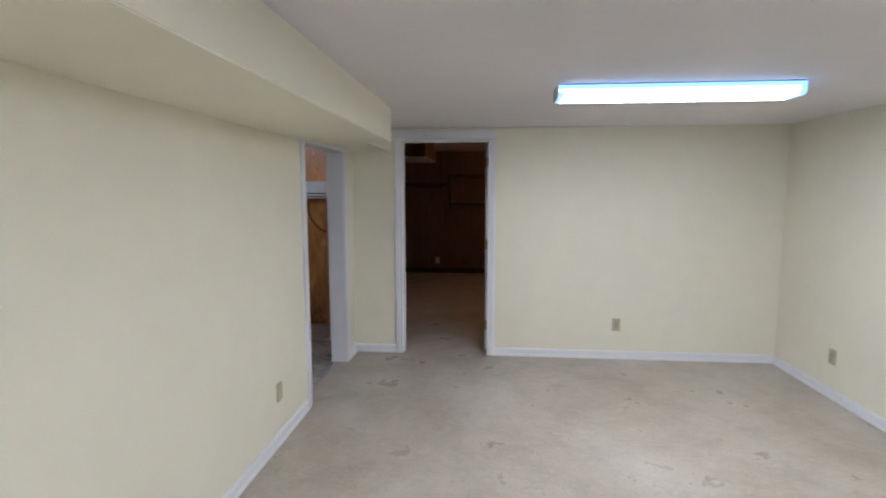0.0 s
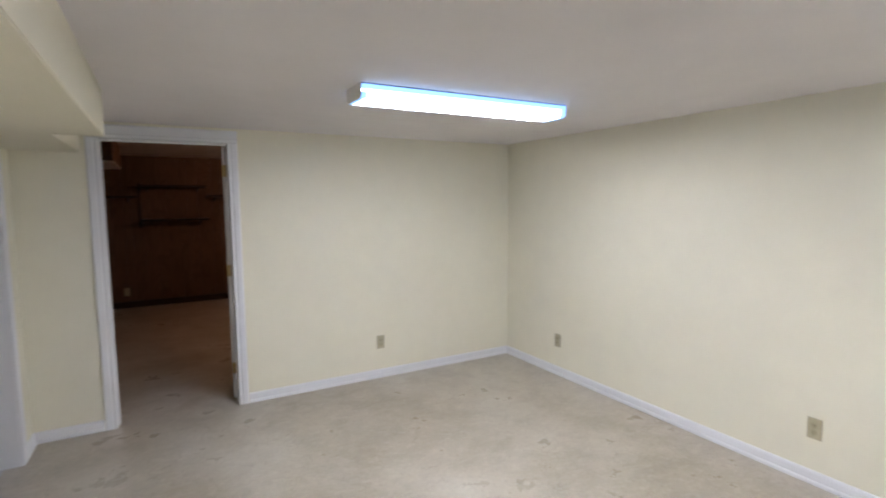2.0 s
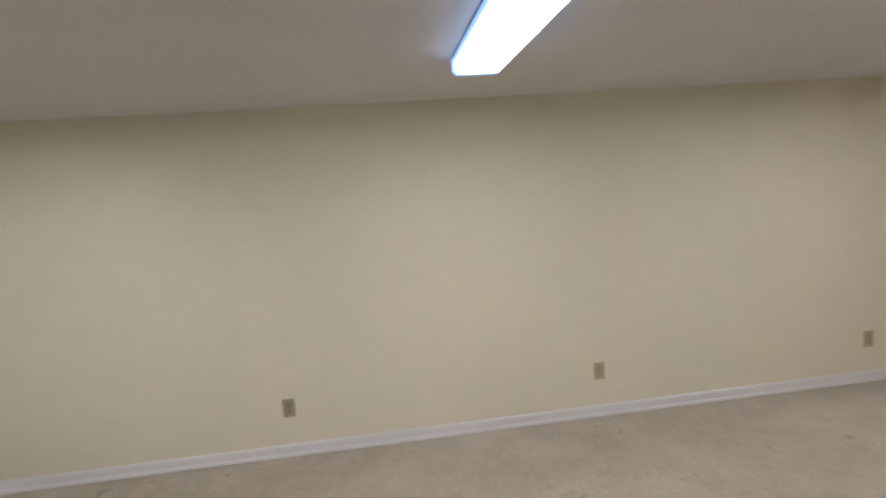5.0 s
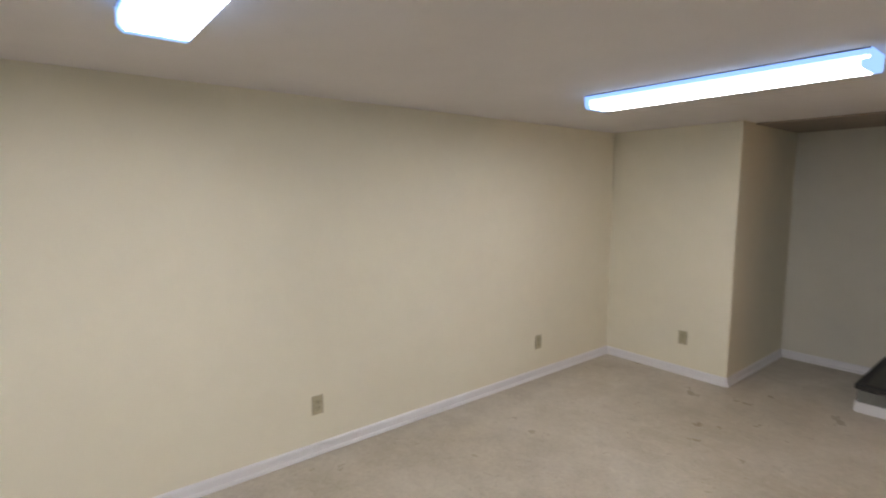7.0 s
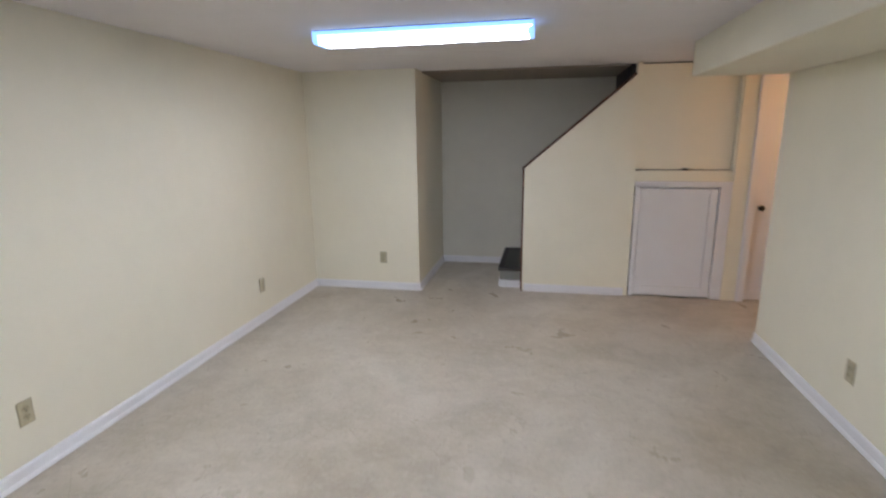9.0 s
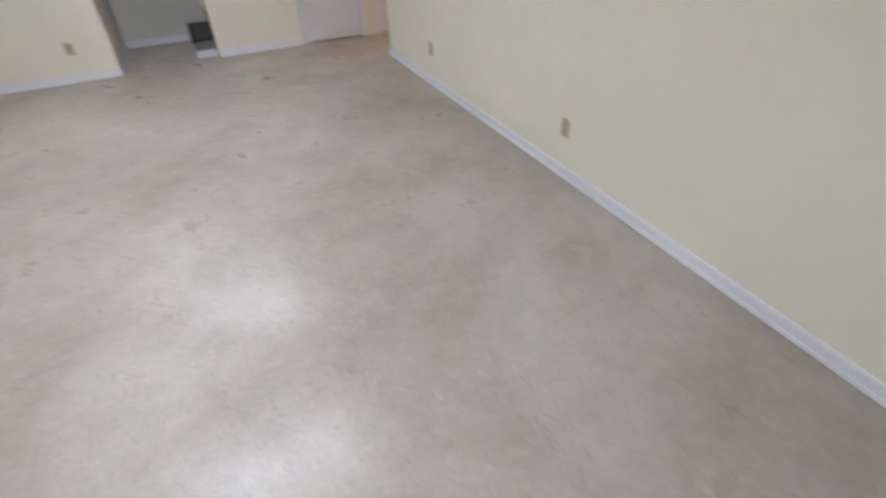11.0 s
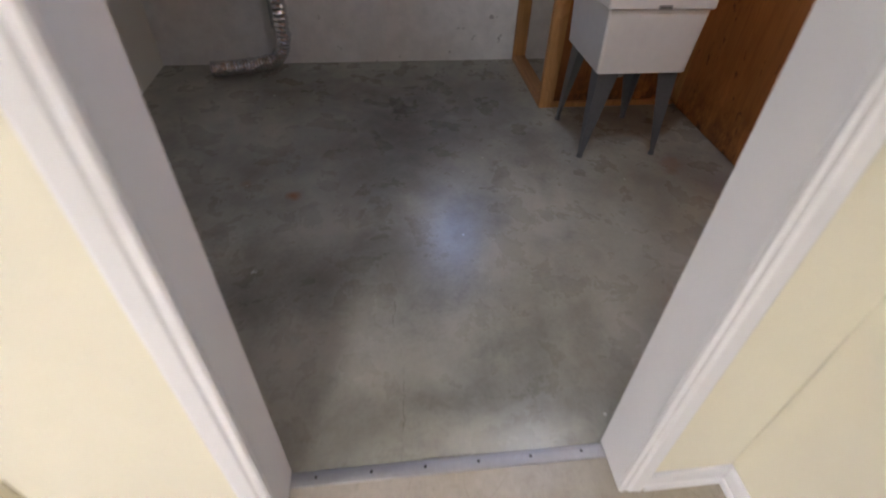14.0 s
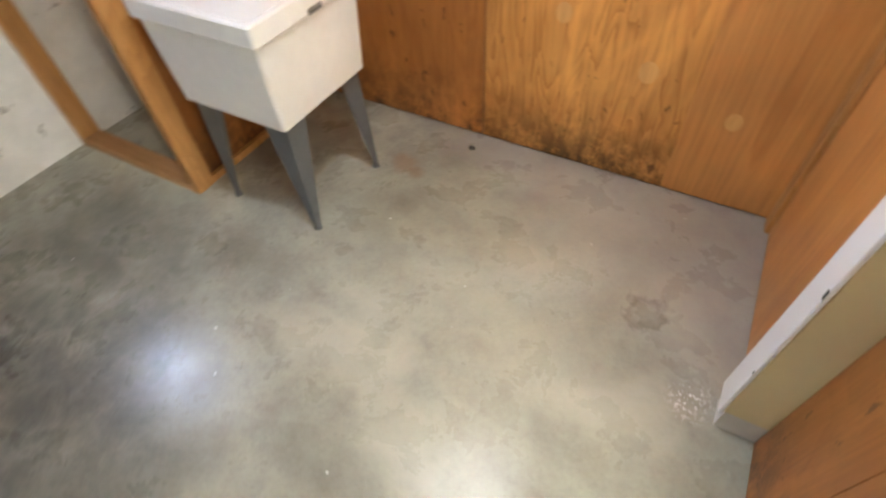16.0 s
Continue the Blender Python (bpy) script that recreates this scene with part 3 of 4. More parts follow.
# ---- door leaf to the panelled room, open against its hinges ----
def open_door():
    d = thing("door", "white panelled door standing open on brass hinges", "door", pose(D1[1] + 0.006, 0.122, 0.012, 0, 0, 64))
    w, h, t = 0.765, 1.975, 0.035
    part("leaf", boxes((0, w, 0, t, 0, h), bevel=0.003), TRIM, d)
    for z in (0.12, 1.05):
        for y in (-0.004, t):
            part("panel", boxes((0.11, w - 0.11, y, y + 0.004, z, z + 0.78), bevel=0.0015), TRIM, d)
    for z in (0.20, 0.98, 1.75):
        k = part("hinge", boxes((-0.0025, -0.0003, 0.002, 0.034, z, z + 0.09)), BRASS, d, "worn brass hinge")
        part("knuckle", cylinder(bmesh.new(), (-0.006, -0.002, z), (-0.006, -0.002, z + 0.09), 0.006, n=10), BRASS, k)
        part("leaf_plate", boxes((-0.022, -0.0065, -0.006, -0.004, z, z + 0.09)), BRASS, k)
    kn = part("knob", cylinder(bmesh.new(), (w - 0.06, t, 0.95), (w - 0.06, t + 0.05, 0.95), 0.012, n=12), BRASS, d, "brass knob")
    bm = bmesh.new()
    bmesh.ops.create_uvsphere(bm, u_segments=16, v_segments=10, radius=0.028, matrix=Matrix.Translation((w - 0.06, t + 0.055, 0.95)))
    part("grip", bm, BRASS, kn, smooth=True)


open_door()


# ---- outlets ----
def outlet(label="ivory plastic duplex outlet with its cover plate", blank=False):
    o = thing("wall_outlet", label, "outlet", group="" if blank else "wall outlets")
    w, h = 0.072, 0.117
    bm = boxes((-w / 2, w / 2, -h / 2, h / 2, 0, 0.006))
    bmesh.ops.bevel(bm, geom=[e for e in bm.edges if all(v.co.z > 0.001 for v in e.verts)], offset=0.003, segments=2, affect="EDGES")
    part("cover_plate", bm, IVORY, o)
    if blank:
        for y in (-0.03, 0.03):
            part("screw", cylinder(bmesh.new(), (0, y, 0.006), (0, y, 0.0075), 0.004, n=10), IVORY_DARK, o)
        return o
    for s in (-1, 1):
        bm = bmesh.new()
        cylinder(bm, (0, s * 0.0195, 0.006), (0, s * 0.0195, 0.0085), 0.0165, n=20)
        f = part("receptacle", bm, IVORY_DARK, o)
        part("slot", boxes((-0.0075, -0.0052, s * 0.0195 - 0.001, s * 0.0195 + 0.008, 0.0083, 0.0089)), SLOT, f)
        part("slot", boxes((0.0052, 0.0075, s * 0.0195 - 0.001, s * 0.0195 + 0.007, 0.0083, 0.0089)), SLOT, f)
        part("ground_hole", cylinder(bmesh.new(), (0, s * 0.0195 - 0.008, 0.0083), (0, s * 0.0195 - 0.008, 0.0089), 0.0025, n=8), SLOT, f)
    part("screw", cylinder(bmesh.new(), (0, 0, 0.006), (0, 0, 0.0075), 0.0035, n=10), IVORY_DARK, o)
    return o


def on_wall(x, y, z, facing):
    """Pose of a flat fitting whose face looks along the given yaw (0 is +y)."""
    return pose(x, y, z) @ pose(0, 0, 0, 0, 0, facing) @ pose(0, 0, 0, -90, 0, 0) @ pose(0, 0, 0, 0, 0, 180)


first = outlet()
first.matrix_basis = on_wall(-1.393, -0.0005, 0.322, 180)
for y in (-0.75, -2.775, -4.78, -6.775):
    copy_thing(first, on_wall(-0.0005, y, 0.312, 90))
copy_thing(first, on_wall(-0.734, YS + 0.0005, 0.328, 0))
for y in (-5.83, -3.79):
    copy_thing(first, on_wall(XL + 0.0005, y, 0.325, -90))
tagged(copy_thing(first, on_wall(-3.52, YB - 0.03, 0.24, 180)), "pale outlet on dark wall panelling")
blank = outlet("plain ivory blank cover plate on the cream wall", True)
blank.matrix_basis = on_wall(XL + 0.0005, -1.772, 0.323, -90)


# ---- fluorescent ceiling lights ----
def ceiling_light(cx, cy, closed_end):
    l, w, h = 1.25, 0.195, 0.070
    o = thing("ceiling_light", "lit white fluorescent wrap light mounted on the ceiling", "ceiling light", pose(cx, cy, H), "fluorescent ceiling lights")
    part("housing", boxes((-l / 2 + 0.004, l / 2 - 0.004, -w / 2 + 0.03, w / 2 - 0.03, -0.022, -0.0005), bevel=0.003), WHITE_METAL, o)
    for s in (-1, 1):
        side = [(s * w / 2, -0.005), (s * w / 2, -0.026), (s * (w / 2 - 0.004), -0.026), (s * (w / 2 - 0.004), -0.005)]
        part("lens_side", prism(side, 0, -l / 2 + 0.006, l / 2 - 0.006), GLOW_SIDE, o, "bluish prismatic lens edge")
        # dark strip drawn for the unlit gap between light and ceiling
        part("rim", boxes((-l / 2 + 0.004, l / 2 - 0.004, s * w / 2 - 0.002, s * w / 2 + 0.002, -0.0048, -0.0005)), DARKMETAL, o)
    lens = [(-w / 2 + 0.014, -0.0405), (-w / 2 + 0.014, -h + 0.001), (-w / 2 + 0.018, -h), (w / 2 - 0.018, -h), (w / 2 - 0.014, -h + 0.001), (w / 2 - 0.014, -0.0405)]
    part("lens", prism(lens, 0, -l / 2 + 0.03, l / 2 - 0.03), GLOW, o, "glowing white lens")
    for s in (-1, 1):
        flank = [(s * w / 2, -0.0262), (s * w / 2, -0.054), (s * (w / 2 - 0.0135), -h), (s * (w / 2 - 0.0135), -0.0262)]
        part("lens_flank", prism(flank, 0, -l / 2 + 0.03, l / 2 - 0.03), GLOW_FLANK, o)
    lens = [(-w / 2, -0.0405), (-w / 2, -0.054), (-w / 2 + 0.014, -h), (w / 2 - 0.014, -h), (w / 2, -0.054), (w / 2, -0.0405)]
    for s in (-1, 1):
        x0, x1 = sorted((s * (l / 2 - 0.0295), s * (l / 2 - 0.004)))
        part("lens_end", prism(lens, 0, x0, x1), GLOW_SIDE, o)
        x0, x1 = sorted((s * l / 2, s * (l / 2 - 0.0035)))
        shut = closed_end == s
        cap = [(-w / 2 - 0.002, -0.002), (-w / 2 - 0.002, -0.056), (-w / 2 + 0.014, -h - 0.002), (w / 2 - 0.014, -h - 0.002), (w / 2 + 0.002, -0.056), (w / 2 + 0.002, -0.002)]
        part("end_plate", prism(cap, 0, x0, x1), WHITE_METAL if shut else GLOW_SIDE, o, "white metal end plate" if shut else "")
    return o


ceiling_light(-1.585, -1.735, -1)
ceiling_light(-1.585, -3.88, 0)
ceiling_light(-1.58, -6.10, 0)


# ---- stairs and the nook ----
def stairs():
    s = thing("staircase", "grey painted stairs with black rubber nosings", "stairs")
    rise, run = 0.195, 0.245
    for i in range(9):
        x1 = -1.875 - i * run
        z = rise * (i + 1)
        part("riser", boxes((x1 - 0.02, x1, -8.995, YW - 0.105, z - rise + (0.0 if i else 0.001), z - 0.03)), TREADGREY, s)
        t = part("tread", boxes((x1 - run - 0.02, x1 + 0.015, -8.995, YW - 0.105, z - 0.03, z), bevel=0.004), TREADDARK, s)
        part("nosing", boxes((x1 - 0.035, x1 + 0.02, -8.994, YW - 0.106, z - 0.032, z + 0.004), bevel=0.003), BLACK, t, "black rubber nosing")
        if i == 0:
            part("edge_band", boxes((x1 - run, x1 - 0.036, YW - 0.15, YW - 0.106, z + 0.0003, z + 0.004)), BLACK, t)
            part("edge_band", boxes((x1 - run, x1 - 0.036, -8.994, -8.95, z + 0.0003, z + 0.004)), BLACK, t)
    part("kick_board", boxes((-1.874, -1.862, -8.995, YW - 0.10, 0.001, 0.075), bevel=0.002), TRIM, s, "white kick board")
    part("side_board", boxes((-2.10, -1.875, YW - 0.104, YW - 0.088, 0.001, 0.075), bevel=0.002), TRIM, s)
    part("side_face", boxes((-2.10, -1.876, YW - 0.1045, YW - 0.098, 0.076, 0.162)), TREADGREY, s)
    return s


stairs()


def stair_cap():
    c = thing("stair_trim", "dark brown wooden cap along the sloping stair wall", "trim", kind="structure")
    slope = math.atan2(0.89, 1.045)
    nx, nz = math.sin(slope), math.cos(slope)
    a, b = (-2.085, 1.188), (-3.050, 2.0095)
    pts = [(a[0], a[1]), (a[0] + nx * 0.018, a[1] + nz * 0.018), (b[0] + nx * 0.018, b[1] + nz * 0.018), (b[0], b[1])]
    part("cap", prism(pts, 1, YW - 0.108, YW + 0.008), CAPWOOD, c)
    part("edge_trim", boxes((-2.0995, -2.083, YW - 0.106, YW + 0.006, 0.001, 1.19), bevel=0.002), CAPWOOD, c)


stair_cap()


# ---- under-stair cupboard ----
def cupboard():
    c = thing("understair_cupboard", "white painted cupboard with a shaker-style door", "cupboard")
    x0, x1, zt = -3.905, -3.102, 1.084
    y = YW - 0.016
    part("face_frame", boxes((-3.140, x1, y - 0.02, y + 0.018, 0.001, zt - 0.045), bevel=0.002), TRIM, c)
    part("face_frame", boxes((x0, -3.812, y - 0.02, y + 0.018, 0.001, zt - 0.045), bevel=0.002), TRIM, c)
    part("head_rail", boxes((x0 - 0.005, x1 + 0.012, y - 0.02, y + 0.024, zt - 0.045, zt), bevel=0.003), TRIM, c)
    part("carcass", boxes((-3.81, -3.143, y - 0.5, y - 0.036, 0.001, zt - 0.05)), TRIM, c)
    d0, d1, z0, z1 = -3.805, -3.145, 0.02, 1.018
    d = part("door", boxes((d0 + 0.06, d1 - 0.06, y - 0.032, y - 0.016, z0 + 0.06, z1 - 0.06)), TRIM, c)
    for q in ((d0, d0 + 0.07, z0, z1), (d1 - 0.07, d1, z0, z1)):
        part("stile", boxes((q[0], q[1], y - 0.034, y + 0.006, q[2], q[3]), bevel=0.004), TRIM, d)
    for q in ((d0 + 0.0705, d1 - 0.0705, z0, z0 + 0.08), (d0 + 0.0705, d1 - 0.0705, z1 - 0.07, z1)):
        part("rail", boxes((q[0], q[1], y - 0.034, y + 0.006, q[2], q[3]), bevel=0.004), TRIM, d)


cupboard()


def access_panel():
    a = thing("access_panel", "cream painted hinged panel with a small dark latch", "panel")
    part("panel", boxes((-3.885, -3.093, YW - 0.06, YW - 0.045, 1.19, 2.095), bevel=0.0015), CREAM, a)
    part("backing", boxes((-3.90, -3.091, YW - 0.14, YW - 0.12, 1.18, 2.109)), SLOT, a)
    part("side_strip", boxes((-3.904, -3.888, YW - 0.06, YW - 0.005, 1.19, 2.105), bevel=0.002), CREAM, a)
    l = part("latch", boxes((-3.535, -3.485, YW - 0.046, YW - 0.026, 1.174, 1.200), bevel=0.004), DARKMETAL, a, "dark metal turn latch")
    part("latch_plate", boxes((-3.580, -3.538, YW - 0.046, YW - 0.036, 1.160, 1.196), bevel=0.002), IVORY, l)


access_panel()


# ---- hall beside the stairs ----
def hall_door():
    d = thing("hall_door", "white hall door with a dark knob, lit by warm light", "door")
    y = YW - 0.03
    part("leaf", boxes((-4.89, -4.098, y - 0.04, y, 0.012, 1.98), bevel=0.003), TRIM, d)
    k = part("knob", cylinder(bmesh.new(), (-4.150, y, 0.86), (-4.150, y + 0.04, 0.86), 0.011, n=12), DARKMETAL, d, "dark metal knob")
    bm = bmesh.new()
    bmesh.ops.create_uvsphere(bm, u_segments=14, v_segments=8, radius=0.026, matrix=Matrix.Translation((-4.150, y + 0.05, 0.86)))
    part("grip", bm, DARKMETAL, k, smooth=True)
    f = thing("door_3_frame", "white painted rounded hall door casing", "door frame", kind="structure")
    part("casing", boxes((-4.093, -4.022, YW + 0.010, YW + 0.032, 0.001, 2.07), bevel=0.008), TRIM, f)
    part("casing", boxes((-4.99, -4.905, YW - 0.02, YW + 0.004, 0.001, 2.07), bevel=0.008), TRIM, f)
    part("jamb", boxes((-4.093, -4.0255, YW - 0.07, YW + 0.0095, 0.001, 2.0)), TRIM, f)
    part("kick_rail", boxes((-4.89, -4.099, y + 0.0005, y + 0.012, 0.012, 0.10), bevel=0.003), TRIM, d)


hall_door()


def hall_lamp():
    o = thing("hall_bulb", "warm glowing bulb in a ceiling socket", "light bulb", pose(-5.1, -7.45, H))
    part("socket", cylinder(bmesh.new(), (0, 0, -0.0005), (0, 0, -0.05), 0.05, 0.03), WHITE_METAL, o)
    bm = bmesh.new()
    bmesh.ops.create_uvsphere(bm, u_segments=16, v_segments=10, radius=0.035, matrix=Matrix.Translation((0, 0, -0.085)))
    part("bulb", bm, glowing("warm_bulb_glass", (1.0, 0.55, 0.25), HALL_POWER), o, smooth=True)


hall_lamp()


# ---- utility room: shell ----
XB, YP = -6.96, 0.948
structure("floor_utility", boxes((XB, XLO, -3.8, YP + 0.02, -0.1, -0.004), (XLO, XLO + 0.012, D2[0], D2[1], -0.1, -0.004)), CONCRETE, "stained grey concrete floor with cracks and dark marks", "floor")
structure("wall_utility_back", boxes((XB - 0.2, XB, -3.9, YP + 0.2, -0.1, 1.62), (XB - 0.2, XB, -3.9, -0.45, 1.62, 2.3), (XB - 0.2, XB, -0.15, YP + 0.2, 1.62, 2.3), (XB - 0.2, XB, -0.45, -0.15, 1.98, 2.3)),
          BLOCK, "rough whitewashed concrete wall with chips", "wall")
structure("ceiling_utility", boxes((XB, XLO - 0.001, -3.9, YP + 0.15, 2.14, 2.24)), STUD_X, "unfinished wooden ceiling boards", "ceiling")
structure("wall_utility_south", boxes((XB, XLO, -3.9, -3.8, -0.1, 2.14)), BLOCK, "rough painted utility wall", "wall")
structure("wall_partition", boxes((XB, -6.30, -2.45, -2.435, -0.004, 2.14)), DULLCREAM, "pale drywall face of an unfinished partition", "wall")
structure("wall_pier", boxes((-4.088, XLO - 0.001, 0.028, 0.118, 0.09, 2.14), bevel=0.003), YELLOWED, "yellowed drywall end of a wall", "wall")
structure("trim_pier", boxes((-4.098, -4.0885, 0.022, 0.122, 0.085, 2.13), bevel=0.002), TRIM, "white painted corner board", "trim")
structure("pier_chip", boxes((-4.0993, -4.0985, 0.022, 0.032, 0.62, 0.645), (-4.0993, -4.0985, 0.022, 0.028, 0.31, 0.322)), SLOT, "dark chips in the corner board", "trim")
structure("pier_foot", boxes((-4.08, XLO - 0.001, 0.032, 0.114, -0.004, 0.089)), BLOCK, "bare concrete foot of the wall end", "wall")
structure("wall_utility_north", boxes((XB, -3.9, YP + 0.014, YP + 0.12, -0.1, 2.3)), STUD, "wooden backing behind plywood sheets", "wall")


def ply_wall():
    w = thing("plywood_wall", "orange-brown plywood sheets with dark mould along the floor", "wall", kind="structure")
    for x0, x1, z0, z1, mat, lab in ((-4.4508, -4.034, 0.004, 2.13, PLY_MID, "smooth orange plywood strip"), (-5.251, -4.4492, 0.004, 2.13, PLY_PALE, "pale wild-grained plywood sheet"), (-6.12, -5.255, 0.004, 2.13, PLY, "smooth reddish plywood sheet")):
        bm = boxes((x0 + 0.001, x1 - 0.001, YP, YP + 0.0135, z0, z1))
        part("plywood_sheet", bm, mat, w, lab)
    for x, z, r in ((-4.62, 0.47, 0.034), (-4.95, 0.62, 0.030), (-4.30, 0.36, 0.028), (-4.45, 0.95, 0.034), (-5.08, 1.08, 0.03)):
        bm = cylinder(bmesh.new(), (0, 0.0004, 0), (0, -0.0006, 0), r, n=20)
        for v in bm.verts:
            v.co.z *= 1.25
        plug = part("patch_plug", bm, PLUG, w, "pale oval wood patch")
        plug.location = (x, YP, z)
    # return beside the pier, with an upright board at the corner
    part("plywood_sheet", boxes((-4.033, -4.02, 0.125, YP - 0.001, 0.004, 2.13)), PLY_MID, w)
    part("corner_board", boxes((-4.052, -4.034, YP - 0.085, YP - 0.001, 0.004, 2.13), bevel=0.002), STUD, w)
    part("plywood_sheet", boxes((XLO - 0.014, XLO - 0.001, D2[1] + 0.072, 0.0275, 0.004, 2.13)), PLY, w)
    part("edge_board", boxes((XLO - 0.016, XLO - 0.001, D2[1] + 0.0185, D2[1] + 0.07, 0.004, 2.13), bevel=0.002), PLY, w)
    part("plywood_sheet", boxes((XLO - 0.014, XLO - 0.001, -2.4, D2[0] - 0.022, 0.004, 2.13)), PLY, w)


ply_wall()


def framing():
    f = thing("stud_framing", "open stud framing of bare lumber with a plywood side", "framing")
    y0, y1 = 0.054, 0.143
    part("sole_plate", boxes((XB + 0.002, -6.20, y0, y1, -0.003, 0.036), bevel=0.002), STUD_X, f)
    part("stud", boxes((-6.199, -6.161, y0, y1, -0.003, 2.12), bevel=0.002), STUD, f)
    part("stud", boxes((XB + 0.002, XB + 0.04, y0, y1, 0.0365, 2.12), bevel=0.002), STUD, f)
    part("top_plate", boxes((XB + 0.041, -6.20, y0, y1, 2.08, 2.12), bevel=0.002), STUD_X, f)
    part("side_sheet", boxes((-6.199, -6.187, y1 + 0.001, YP - 0.002, -0.003, 2.12)), PLY, f)
    part("sole_plate", boxes((-6.186, -6.165, y1 + 0.001, YP - 0.002, -0.003, 0.030)), STUD, f)


framing()
structure("chase_wall", boxes((XB + 0.001, -6.21, 0.55, 0.56, -0.003, 2.12)), BLOCK, "pale wall inside the framed chase", "wall")


def partition_frame():
    f = thing("partition_framing", "bare orange lumber studs and blocking of a partition", "framing")
    part("stud", boxes((-6.338, -6.30, -2.54, -2.451, -0.003, 2.13), bevel=0.002), STUD_RED, f)
    for x in (-6.62, -6.94):
        part("stud", boxes((x - 0.0, x + 0.038, -2.54, -2.451, 0.037, 2.13), bevel=0.002), STUD_RED, f)
    for z in (0.0, 0.55, 1.2):
        part("blocking", boxes((-6.58, -6.339, -2.54, -2.452, z - 0.003, z + 0.036), bevel=0.002), STUD_RED, f)


partition_frame()


def storage_shelf():
    s = thing("storage_shelf", "dark brown wooden storage shelf standing on concrete", "shelf")
    x0, x1, y0, y1 = -6.94, -6.40, -3.36, -2.61
    for z in (0.26, 0.42, 0.95, 1.5):
        part("shelf_board", boxes((x0, x1, y0, y1, z, z + 0.03), bevel=0.003), STUD_RED if z < 0.5 else DARKWOOD, s)
    part("kick_board", boxes((x1 - 0.03, x1 - 0.005, y0 + 0.03, y1 - 0.03, 0.12, 0.2595), bevel=0.002), CAPWOOD, s)
    for y in (y0, y1 - 0.028):
        part("post", boxes((x0 - 0.001, x0 + 0.035, y, y + 0.028, -0.0035, 1.7)), DARKWOOD, s)
        part("post", boxes((x1 - 0.068, x1 - 0.033, y, y + 0.028, -0.0035, 1.7)), DARKWOOD, s)
    # dark sheet added to keep the space behind the boards in darkness
    part("back_panel", boxes((x0 - 0.012, x0 - 0.002, y0, y1, -0.0035, 1.7)), DARKWOOD, s)


storage_shelf()


# ---- utility window high in the back wall ----
def small_window():
    w = thing("window_1", "small high basement window with frosted glass", "window", kind="structure")
    a, b, z0, z1, x = -0.45, -0.15, 1.62, 1.98, XB - 0.10
    for q in ((a, a + 0.035, z0, z1), (b - 0.035, b, z0, z1), (a + 0.0355, b - 0.0355, z0, z0 + 0.035), (a + 0.0355, b - 0.0355, z1 - 0.035, z1)):
        part("window_frame", boxes((x - 0.03, x + 0.03, q[0] + 0.0005, q[1] - 0.0005, q[2] + 0.0005, q[3] - 0.0005), bevel=0.003), TRIM, w)
    part("pane", boxes((x - 0.004, x + 0.004, a + 0.036, b - 0.036, z0 + 0.036, z1 - 0.036)), glowing("daylit_frosted_glass", (0.40, 0.58, 1.0), DAY_POWER), w)


small_window()


def bare_bulb(x, y, power, label):
    o = thing("bulb_socket", label, "light bulb", pose(x, y, 2.14), "utility room bulbs")
    part("base", cylinder(bmesh.new(), (0, 0, -0.0005), (0, 0, -0.04), 0.055, 0.035, 20), WHITE_METAL, o)
    bm = bmesh.new()
    bmesh.ops.create_uvsphere(bm, u_segments=18, v_segments=12, radius=0.045, matrix=Matrix.Translation((0, 0, -0.082)))
    part("bulb", bm, glowing("lit_bulb", (0.69, 0.82, 1.0), power), o, smooth=True)


bare_bulb(-4.85, 0.02, BULB_POWER * 0.95, "white porcelain ceiling socket with a small lit bulb")
bare_bulb(-5.3, -3.5, BULB_POWER * 0.16, "white porcelain ceiling socket with a bright lit bulb")


